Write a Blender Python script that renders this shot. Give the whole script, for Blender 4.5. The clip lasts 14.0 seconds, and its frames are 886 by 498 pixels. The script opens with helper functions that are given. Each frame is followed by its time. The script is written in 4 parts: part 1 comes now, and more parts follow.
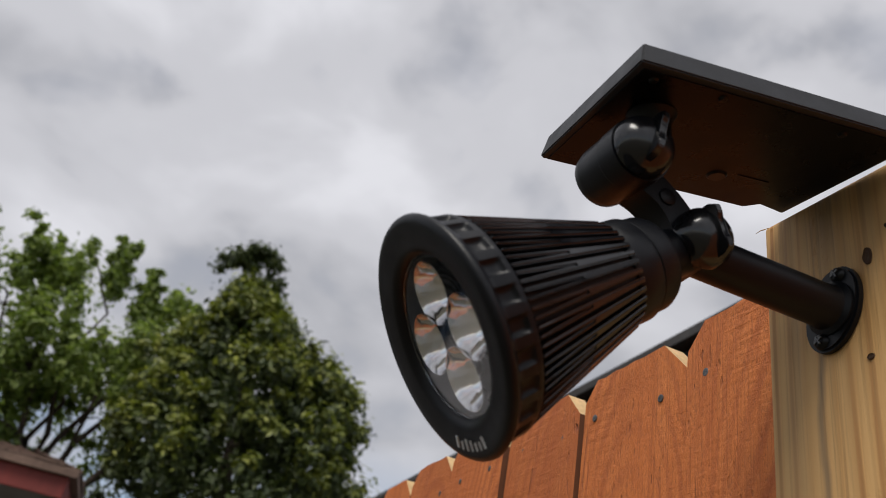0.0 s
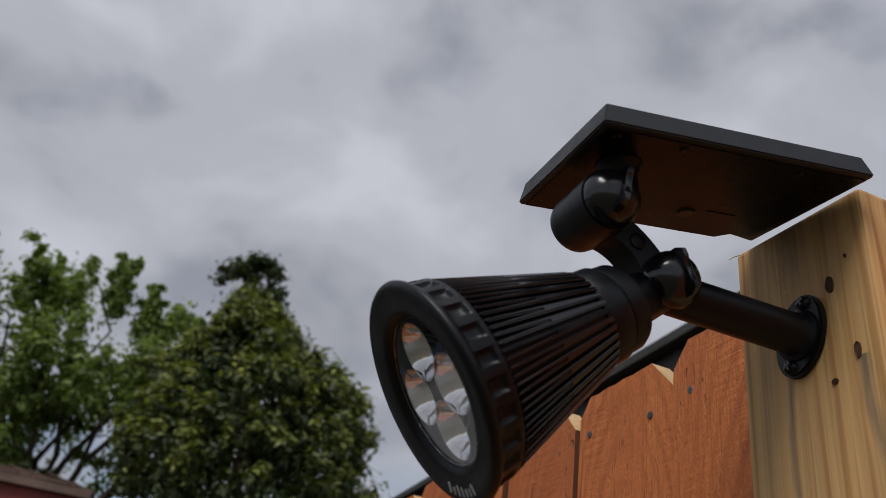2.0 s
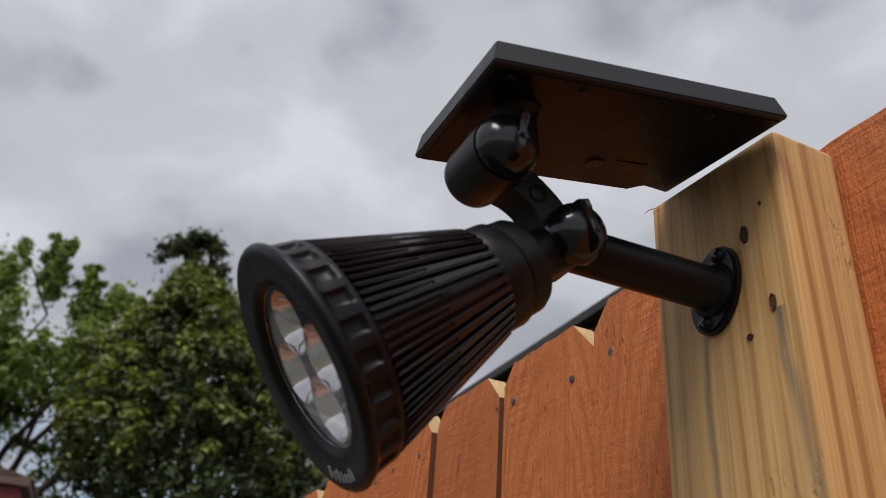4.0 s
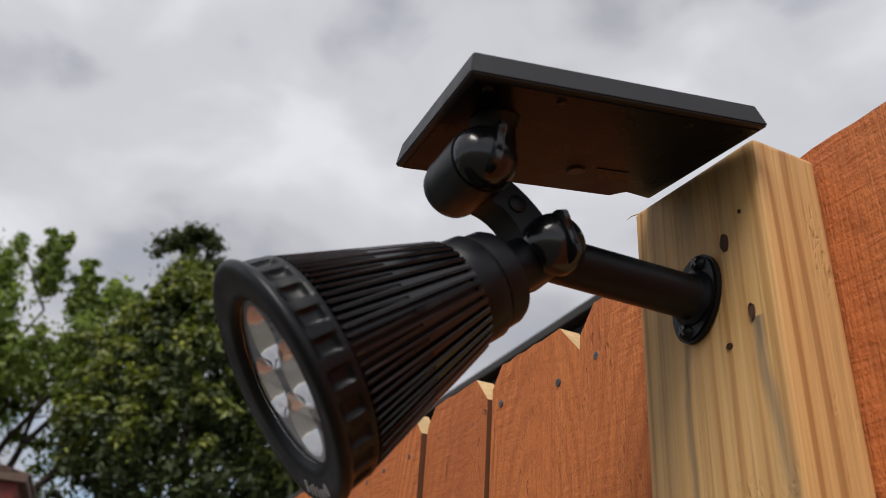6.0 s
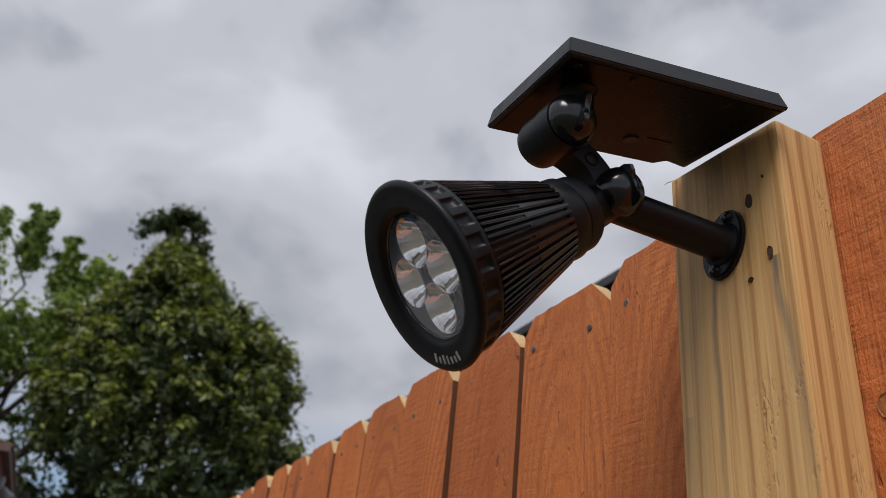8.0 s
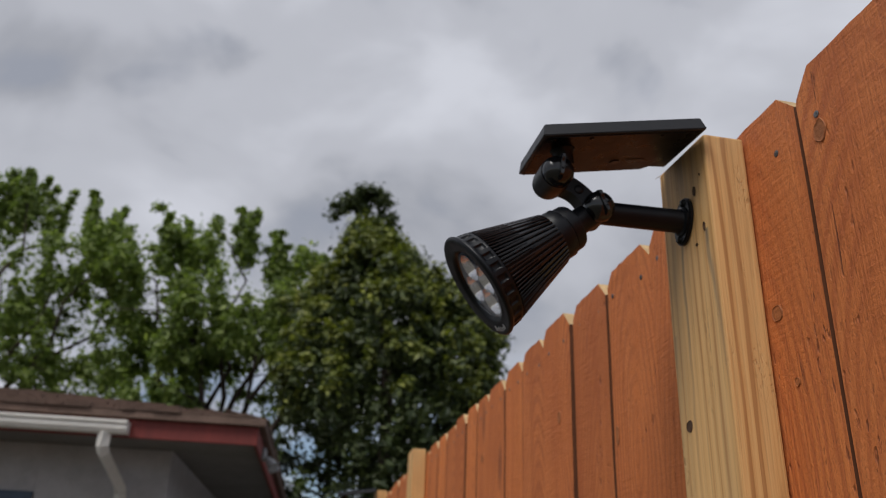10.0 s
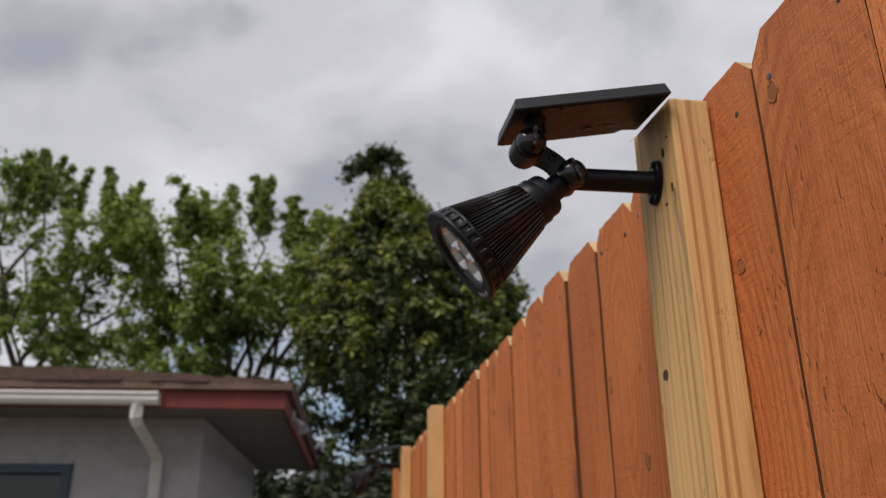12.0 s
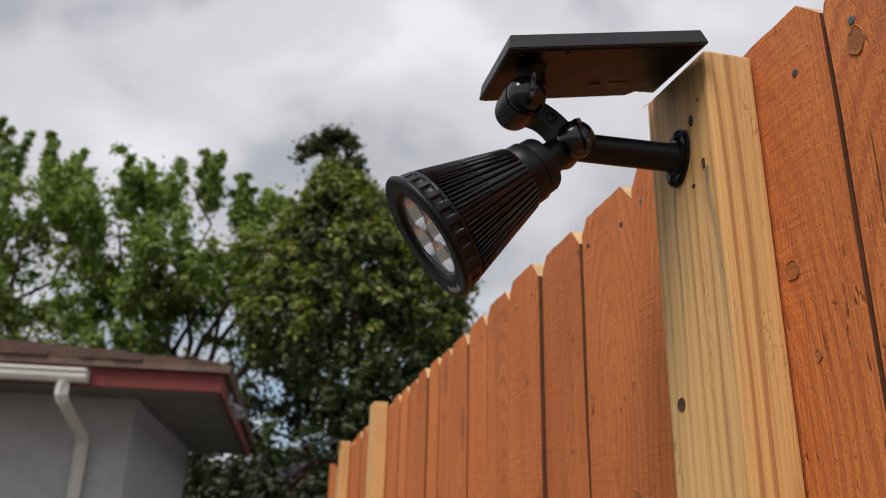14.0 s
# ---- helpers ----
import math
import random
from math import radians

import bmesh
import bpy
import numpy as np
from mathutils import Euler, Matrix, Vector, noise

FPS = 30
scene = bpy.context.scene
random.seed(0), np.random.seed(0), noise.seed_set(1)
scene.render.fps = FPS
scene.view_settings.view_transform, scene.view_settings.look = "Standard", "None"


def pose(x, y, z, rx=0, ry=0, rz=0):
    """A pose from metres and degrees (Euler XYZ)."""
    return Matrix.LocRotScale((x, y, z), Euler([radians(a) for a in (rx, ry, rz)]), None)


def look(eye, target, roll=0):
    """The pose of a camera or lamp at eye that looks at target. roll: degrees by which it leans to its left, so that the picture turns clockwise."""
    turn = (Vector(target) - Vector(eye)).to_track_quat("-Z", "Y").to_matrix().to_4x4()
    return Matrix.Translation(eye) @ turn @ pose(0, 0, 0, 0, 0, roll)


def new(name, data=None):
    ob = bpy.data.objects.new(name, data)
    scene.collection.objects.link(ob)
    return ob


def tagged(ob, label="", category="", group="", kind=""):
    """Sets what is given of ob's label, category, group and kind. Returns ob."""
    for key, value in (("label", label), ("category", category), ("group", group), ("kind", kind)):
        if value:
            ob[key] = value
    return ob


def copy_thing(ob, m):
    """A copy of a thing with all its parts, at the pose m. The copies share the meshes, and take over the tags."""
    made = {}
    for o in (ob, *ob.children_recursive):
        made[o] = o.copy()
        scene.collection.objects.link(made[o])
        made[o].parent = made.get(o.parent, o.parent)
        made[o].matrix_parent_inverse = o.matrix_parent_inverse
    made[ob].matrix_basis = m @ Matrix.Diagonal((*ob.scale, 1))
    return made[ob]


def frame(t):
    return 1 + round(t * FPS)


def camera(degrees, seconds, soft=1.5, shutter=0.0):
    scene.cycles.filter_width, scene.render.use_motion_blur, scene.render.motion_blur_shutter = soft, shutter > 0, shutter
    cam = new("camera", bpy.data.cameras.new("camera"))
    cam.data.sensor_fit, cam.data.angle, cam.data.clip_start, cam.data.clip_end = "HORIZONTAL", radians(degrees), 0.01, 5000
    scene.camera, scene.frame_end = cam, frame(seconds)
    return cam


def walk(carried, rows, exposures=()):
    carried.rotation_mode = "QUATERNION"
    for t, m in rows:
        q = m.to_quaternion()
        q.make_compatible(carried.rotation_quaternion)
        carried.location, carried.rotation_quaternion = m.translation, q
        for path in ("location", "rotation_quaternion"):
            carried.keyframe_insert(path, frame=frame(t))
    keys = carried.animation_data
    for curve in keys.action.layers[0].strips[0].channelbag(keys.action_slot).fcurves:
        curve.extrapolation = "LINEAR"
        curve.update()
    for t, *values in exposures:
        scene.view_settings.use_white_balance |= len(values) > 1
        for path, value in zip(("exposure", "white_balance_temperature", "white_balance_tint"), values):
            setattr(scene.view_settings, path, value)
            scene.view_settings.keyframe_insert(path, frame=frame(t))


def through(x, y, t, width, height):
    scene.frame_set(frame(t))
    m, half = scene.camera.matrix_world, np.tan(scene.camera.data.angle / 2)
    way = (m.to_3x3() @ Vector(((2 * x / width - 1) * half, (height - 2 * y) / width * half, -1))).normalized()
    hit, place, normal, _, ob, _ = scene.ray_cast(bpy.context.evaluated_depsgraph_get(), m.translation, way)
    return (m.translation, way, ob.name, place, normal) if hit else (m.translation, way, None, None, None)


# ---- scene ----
cam = camera(57.7, 14.0, soft=0.6)
PATH = [
    (0, (-0.273, -0.201, 1.53), (0.238, 1.426, 2.575), 11.9),
    (0.5, (-0.289, -0.21, 1.533), (0.233, 1.418, 2.571), 12.3),
    (1, (-0.295, -0.233, 1.539), (0.208, 1.403, 2.573), 11.3),
    (1.5, (-0.292, -0.238, 1.535), (0.214, 1.391, 2.579), 10.0),
    (2, (-0.281, -0.233, 1.539), (0.232, 1.394, 2.584), 9.0),
    (2.5, (-0.263, -0.217, 1.546), (0.311, 1.399, 2.574), 7.1),
    (3, (-0.252, -0.212, 1.555), (0.369, 1.403, 2.558), 5.7),
    (3.5, (-0.248, -0.212, 1.555), (0.398, 1.397, 2.553), 5.1),
    (6, (-0.241, -0.219, 1.563), (0.426, 1.393, 2.543), 4.4),
    (6.5, (-0.239, -0.218, 1.559), (0.427, 1.386, 2.55), 4.5),
    (7, (-0.272, -0.202, 1.532), (0.459, 1.351, 2.559), 6.9),
    (9.5, (-0.326, -0.473, 1.435), (0.143, 1.281, 2.273), 3.5),
    (10, (-0.321, -0.553, 1.413), (-0.014, 1.248, 2.226), 2.3),
    (10.5, (-0.316, -0.594, 1.408), (-0.087, 1.232, 2.19), 1.2),
    (11, (-0.309, -0.601, 1.409), (-0.068, 1.235, 2.162), -0.1),
    (11.5, (-0.305, -0.601, 1.409), (-0.043, 1.244, 2.135), -0.6),
    (12, (-0.299, -0.603, 1.41), (-0.027, 1.246, 2.121), -0.5),
    (12.5, (-0.303, -0.586, 1.416), (0.003, 1.26, 2.122), -0.7),
    (13, (-0.3, -0.555, 1.433), (0.012, 1.294, 2.13), 0.4),
    (13.5, (-0.291, -0.51, 1.447), (0.026, 1.342, 2.133), 1.5),
    (14, (-0.282, -0.441, 1.465), (0.113, 1.396, 2.15), 1.3),
]
# seconds, stops, kelvin, tint
EXPOSURE = ((0.0, 0.23, 6500, 10), (0.5, 0.06, 6400, 10), (1.0, 0.0, 6350, 10), (2.0, -0.20, 6200, 10), (3.0, -0.13, 6150, 10), (3.5, -0.03, 6250, 10), (5.0, 0.24, 6400, 10), (6.5, 0.27, 6500, 10), (7.2, 0.24, 6400, 10),
            (9.3, -0.10, 6150, 10), (10.0, -0.03, 6250, 10), (11.0, 0.04, 6300, 10), (11.7, 0.15, 6450, 10), (12.5, 0.24, 6500, 10), (14.0, 0.38, 6550, 10))
walk(cam, [(t, look(eye, target, roll)) for t, eye, target, roll in PATH], EXPOSURE)
cam.data.dof.use_dof = True
cam.data.dof.focus_distance = 0.46
cam.data.dof.aperture_fstop = 13.5

# ---- world, sun, exposure ----
SUN_DIR = Vector((-0.42, -0.42, 0.80)).normalized()
world = bpy.data.worlds.new("overcast_sky")
scene.world = world
world.use_nodes = True
wt = world.node_tree
wt.nodes.clear()


def wnode(kind, **inputs):
    n = wt.nodes.new(kind)
    for key, value in inputs.items():
        n.inputs[key].default_value = value
    return n


sky = wnode("ShaderNodeTexSky")
sky.sky_type, sky.sun_disc = "NISHITA", False
sky.sun_elevation = math.asin(SUN_DIR.z)
sky.sun_rotation = math.atan2(SUN_DIR.x, SUN_DIR.y)
w_co = wnode("ShaderNodeTexCoord")
w_map = wnode("ShaderNodeMapping")
w_map.inputs["Scale"].default_value = (1.7, 1.8, 2.5)
w_map.inputs["Rotation"].default_value = (0.0, 0.55, 0.5)
w_map.inputs["Location"].default_value = (3.1, 0.7, 2.3)
w_big = wnode("ShaderNodeTexNoise", Scale=1.25, Detail=3.0, Roughness=0.5, Distortion=0.35)
w_fine = wnode("ShaderNodeTexNoise", Scale=3.2, Detail=4.0, Roughness=0.46, Distortion=0.25)
w_mix = wnode("ShaderNodeMix")
w_mix.data_type = "FLOAT"
w_mix.inputs[0].default_value = 0.45
w_ramp = wnode("ShaderNodeValToRGB")
w_ramp.color_ramp.interpolation = "EASE"
w_ramp.color_ramp.elements[0].position, w_ramp.color_ramp.elements[0].color = 0.38, (0.38, 0.383, 0.410, 1)
w_ramp.color_ramp.elements[1].position, w_ramp.color_ramp.elements[1].color = 0.64, (0.67, 0.67, 0.705, 1)
mid = w_ramp.color_ramp.elements.new(0.50)
mid.color = (0.525, 0.525, 0.555, 1)
w_cloud = wnode("ShaderNodeBackground", Strength=1.0)
w_sky = wnode("ShaderNodeBackground", Strength=0.09)
w_thin = wnode("ShaderNodeValToRGB")
w_thin.color_ramp.elements[0].position, w_thin.color_ramp.elements[0].color = 0.30, (0.80, 0.80, 0.80, 1)
w_thin.color_ramp.elements[1].position, w_thin.color_ramp.elements[1].color = 0.42, (0.96, 0.96, 0.96, 1)
# towards the horizon the overcast breaks up into blue openings
w_sep = wnode("ShaderNodeSeparateXYZ")
w_low = wnode("ShaderNodeMapRange")
for key, value in zip(("From Min", "From Max", "To Min", "To Max"), (0.16, 0.30, 1.0, 0.0)):
    w_low.inputs[key].default_value = value
w_break = wnode("ShaderNodeTexNoise", Scale=7.0, Detail=4.0, Roughness=0.55)
w_gap = wnode("ShaderNodeValToRGB")
w_gap.color_ramp.elements[0].position, w_gap.color_ramp.elements[0].color = 0.44, (0, 0, 0, 1)
w_gap.color_ramp.elements[1].position, w_gap.color_ramp.elements[1].color = 0.56, (0.9, 0.9, 0.9, 1)
w_clear = wnode("ShaderNodeMath")
w_clear.operation = "MULTIPLY"
w_open = wnode("ShaderNodeMath")
w_open.operation = "SUBTRACT"
w_open.use_clamp = True
w_sh = wnode("ShaderNodeMixShader")
w_out = wnode("ShaderNodeOutputWorld")
for a, b in ((w_co.outputs["Generated"], w_sep.inputs[0]), (w_sep.outputs["Z"], w_low.inputs["Value"]), (w_co.outputs["Generated"], w_break.inputs["Vector"]), (w_break.outputs["Fac"], w_gap.inputs[0]),
             (w_low.outputs[0], w_clear.inputs[0]), (w_gap.outputs[0], w_clear.inputs[1]), (w_thin.outputs[0], w_open.inputs[0]), (w_clear.outputs[0], w_open.inputs[1]),
             (w_co.outputs["Generated"], w_map.inputs["Vector"]), (w_map.outputs[0], w_big.inputs["Vector"]), (w_map.outputs[0], w_fine.inputs["Vector"]),
             (w_big.outputs["Fac"], w_mix.inputs[2]), (w_fine.outputs["Fac"], w_mix.inputs[3]), (w_mix.outputs[0], w_ramp.inputs[0]),
             (w_ramp.outputs[0], w_cloud.inputs["Color"]), (sky.outputs[0], w_sky.inputs["Color"]), (w_fine.outputs["Fac"], w_thin.inputs[0]),
             (w_open.outputs[0], w_sh.inputs[0]), (w_sky.outputs[0], w_sh.inputs[1]), (w_cloud.outputs[0], w_sh.inputs[2]), (w_sh.outputs[0], w_out.inputs[0])):
    wt.links.new(a, b)

sun_data = bpy.data.lights.new("sun", "SUN")
sun_data.energy, sun_data.angle, sun_data.color = 2.2, radians(28), (1.0, 0.95, 0.88)
sun = new("sun", sun_data)
sun.matrix_world = look(SUN_DIR * 30, (0, 0, 0))


# ---- materials ----
class Mat:
    """A small builder for node materials."""

    def __init__(self, name, rough=0.6, metal=0.0, color=(0.5, 0.5, 0.5)):
        self.m = bpy.data.materials.new(name)
        self.m.use_nodes = True
        self.t = self.m.node_tree
        self.b = self.t.nodes["Principled BSDF"]
        self.b.inputs["Roughness"].default_value = rough
        self.b.inputs["Metallic"].default_value = metal
        self.b.inputs["Base Color"].default_value = (*color, 1)

    def node(self, kind, **inputs):
        n = self.t.nodes.new(kind)
        for key, value in inputs.items():
            n.inputs[key].default_value = value
        return n

    def link(self, a, b):
        self.t.links.new(a, b)

    def coords(self, scale, per_object=True, kind="Object"):
        co = self.node("ShaderNodeTexCoord")
        out = co.outputs[kind]
        if per_object:
            info = self.node("ShaderNodeObjectInfo")
            mul = self.node("ShaderNodeVectorMath")
            mul.operation = "MULTIPLY"
            mul.inputs[1].default_value = (3.7, 5.3, 11.1)
            self.link(info.outputs["Random"], mul.inputs[0])
            add = self.node("ShaderNodeVectorMath")
            add.operation = "ADD"
            self.link(out, add.inputs[0])
            self.link(mul.outputs[0], add.inputs[1])
            out = add.outputs[0]
        mp = self.node("ShaderNodeMapping")
        mp.inputs["Scale"].default_value = scale
        self.link(out, mp.inputs["Vector"])
        return mp.outputs[0]

    def noise(self, vec, scale, detail=4.0, rough=0.55, dist=0.0):
        n = self.node("ShaderNodeTexNoise", Scale=scale, Detail=detail, Roughness=rough, Distortion=dist)
        self.link(vec, n.inputs["Vector"])
        return n.outputs["Fac"]

    def ramp(self, fac, *stops):
        r = self.node("ShaderNodeValToRGB")
        e = r.color_ramp.elements
        while len(e) < len(stops):
            e.new(0.5)
        for el, (p, c) in zip(e, stops):
            el.position, el.color = p, (*c, 1)
        self.link(fac, r.inputs[0])
        return r.outputs[0]

    def mix(self, fac, a, b, blend="MIX"):
        n = self.node("ShaderNodeMix")
        n.data_type, n.blend_type = "RGBA", blend
        for value, slot in ((fac, n.inputs[0]), (a, n.inputs[6]), (b, n.inputs[7])):
            if isinstance(value, (int, float)):
                slot.default_value = value
            elif isinstance(value, tuple):
                slot.default_value = (*value, 1)
            else:
                self.link(value, slot)
        return n.outputs[2]

    def math(self, op, a, b):
        n = self.node("ShaderNodeMath")
        n.operation = op
        for value, slot in ((a, n.inputs[0]), (b, n.inputs[1])):
            if isinstance(value, (int, float)):
                slot.default_value = value
            else:
                self.link(value, slot)
        return n.outputs[0]

    def bump(self, height, strength, distance):
        n = self.node("ShaderNodeBump", Strength=strength, Distance=distance)
        self.link(height, n.inputs["Height"])
        self.link(n.outputs[0], self.b.inputs["Normal"])

    def color(self, out):
        self.link(out, self.b.inputs["Base Color"])

    def rough(self, out):
        self.link(out, self.b.inputs["Roughness"])


def cedar_material():
    w = Mat("stained_cedar", 0.72)
    grain_v = w.coords((34, 34, 1.9))
    fine_v = w.coords((420, 420, 9))
    saw_v = w.coords((26, 26, 210))
    blot_v = w.coords((9, 9, 3.2))
    grain = w.noise(grain_v, 1.0, 5, 0.6, 0.9)
    fine = w.noise(fine_v, 1.0, 3, 0.6)
    saw = w.noise(saw_v, 1.0, 2, 0.5, 0.4)
    blot = w.noise(blot_v, 1.0, 3, 0.5, 0.6)
    col = w.ramp(grain, (0.26, (0.48, 0.158, 0.041)), (0.48, (0.58, 0.208, 0.055)), (0.76, (0.65, 0.262, 0.080)))
    col = w.mix(w.ramp(blot, (0.35, (0, 0, 0)), (0.70, (0.55, 0.55, 0.55))), col, (0.40, 0.118, 0.028))
    col = w.mix(w.ramp(fine, (0.30, (0.30, 0.30, 0.30)), (0.48, (0, 0, 0))), col, (0.24, 0.066, 0.018))
    info = w.node("ShaderNodeObjectInfo")
    tone = w.ramp(info.outputs["Random"], (0.0, (0.84, 0.82, 0.82)), (0.5, (0.98, 0.98, 0.98)), (1.0, (1.12, 1.12, 1.08)))
    col = w.mix(1.0, col, tone, "MULTIPLY")
    # knots: few dark ovals drawn out along the board
    knot_v = w.coords((11, 11, 4.0))
    vor = w.node("ShaderNodeTexVoronoi", Scale=1.0, Randomness=1.0)
    w.link(knot_v, vor.inputs["Vector"])
    knot = w.ramp(vor.outputs["Distance"], (0.05, (1, 1, 1)), (0.13, (0.55, 0.55, 0.55)), (0.19, (0, 0, 0)))
    col = w.mix(w.math("MULTIPLY", knot, 0.75), col, (0.13, 0.042, 0.018))
    # arched figure of a flat-sawn board: long ovals about a heart somewhere along it
    gen = w.node("ShaderNodeTexCoord")
    rnd = w.node("ShaderNodeObjectInfo")
    axes = w.node("ShaderNodeSeparateXYZ")
    w.link(gen.outputs["Generated"], axes.inputs[0])
    heart = w.math("ADD", w.math("MULTIPLY", rnd.outputs["Random"], 0.40), 0.68)
    side = w.math("SUBTRACT", axes.outputs["Y"], w.math("ADD", w.math("MULTIPLY", w.math("FRACT", w.math("MULTIPLY", rnd.outputs["Random"], 7.3), 0.0), 1.1), -0.05))
    swirl = w.math("MULTIPLY", w.math("SUBTRACT", w.noise(w.coords((9, 9, 2.6)), 1.0, 3, 0.5), 0.5), 0.55)
    oval = w.node("ShaderNodeCombineXYZ")
    w.link(w.math("ADD", w.math("MULTIPLY", side, 0.14), w.math("MULTIPLY", swirl, 0.10)), oval.inputs[0])
    w.link(w.math("MULTIPLY", w.math("SUBTRACT", axes.outputs["Z"], heart), 0.50), oval.inputs[1])
    fig = w.node("ShaderNodeTexWave", Scale=34.0, Distortion=2.0, Detail=2.0)
    fig.wave_type, fig.rings_direction = "RINGS", "Z"
    w.link(oval.outputs[0], fig.inputs["Vector"])
    shown = w.ramp(w.noise(w.coords((10, 10, 2.0)), 1.0, 2, 0.5), (0.38, (0.15, 0.15, 0.15)), (0.60, (0.70, 0.70, 0.70)))
    col = w.mix(w.math("MULTIPLY", w.ramp(fig.outputs["Fac"], (0.40, (0, 0, 0)), (0.92, (1, 1, 1))), shown), col, (0.34, 0.100, 0.026))
    # drying checks: thin dark upright lines
    check = w.noise(w.coords((200, 200, 8.0)), 1.0, 3, 0.55, 0.9)
    checks = w.ramp(check, (0.70, (0, 0, 0)), (0.74, (1, 1, 1)))
    col = w.mix(w.math("MULTIPLY", checks, 0.7), col, (0.15, 0.038, 0.012))
    # torn pits
    pit = w.noise(w.coords((170, 170, 60)), 1.0, 2, 0.5)
    patch = w.noise(w.coords((14, 14, 5)), 1.0, 2, 0.5)
    pits = w.math("MULTIPLY", w.ramp(pit, (0.64, (0, 0, 0)), (0.72, (1, 1, 1))), w.ramp(patch, (0.50, (0, 0, 0)), (0.66, (1, 1, 1))))
    col = w.mix(w.math("MULTIPLY", pits, 0.7), col, (0.16, 0.040, 0.012))
    saw = w.math("MULTIPLY", saw, w.ramp(patch, (0.42, (1.0, 1.0, 1.0)), (0.60, (0.15, 0.15, 0.15))))
    col = w.mix(w.ramp(saw, (0.36, (0, 0, 0)), (0.62, (0.16, 0.16, 0.16))), col, (0.36, 0.108, 0.028))
    col = w.mix(1.0, col, (1.15, 0.945, 0.80), "MULTIPLY")
    speck = w.noise(w.coords((420, 420, 260)), 1.0, 4, 0.72)
    col = w.mix(w.ramp(speck, (0.30, (0.75, 0.75, 0.75)), (0.47, (0, 0, 0))), col, (0.33, 0.092, 0.024))
    w.color(col)
    h = w.math("SUBTRACT", w.math("ADD", w.math("MULTIPLY", grain, 0.4), w.math("MULTIPLY", speck, 0.45)), w.math("MULTIPLY", pits, 0.8))
    h = w.math("SUBTRACT", w.math("ADD", h, w.math("ADD", w.math("MULTIPLY", fine, 0.6), w.math("MULTIPLY", saw, 0.45))), checks)
    w.bump(h, 0.9, 0.0026)
    return w.m


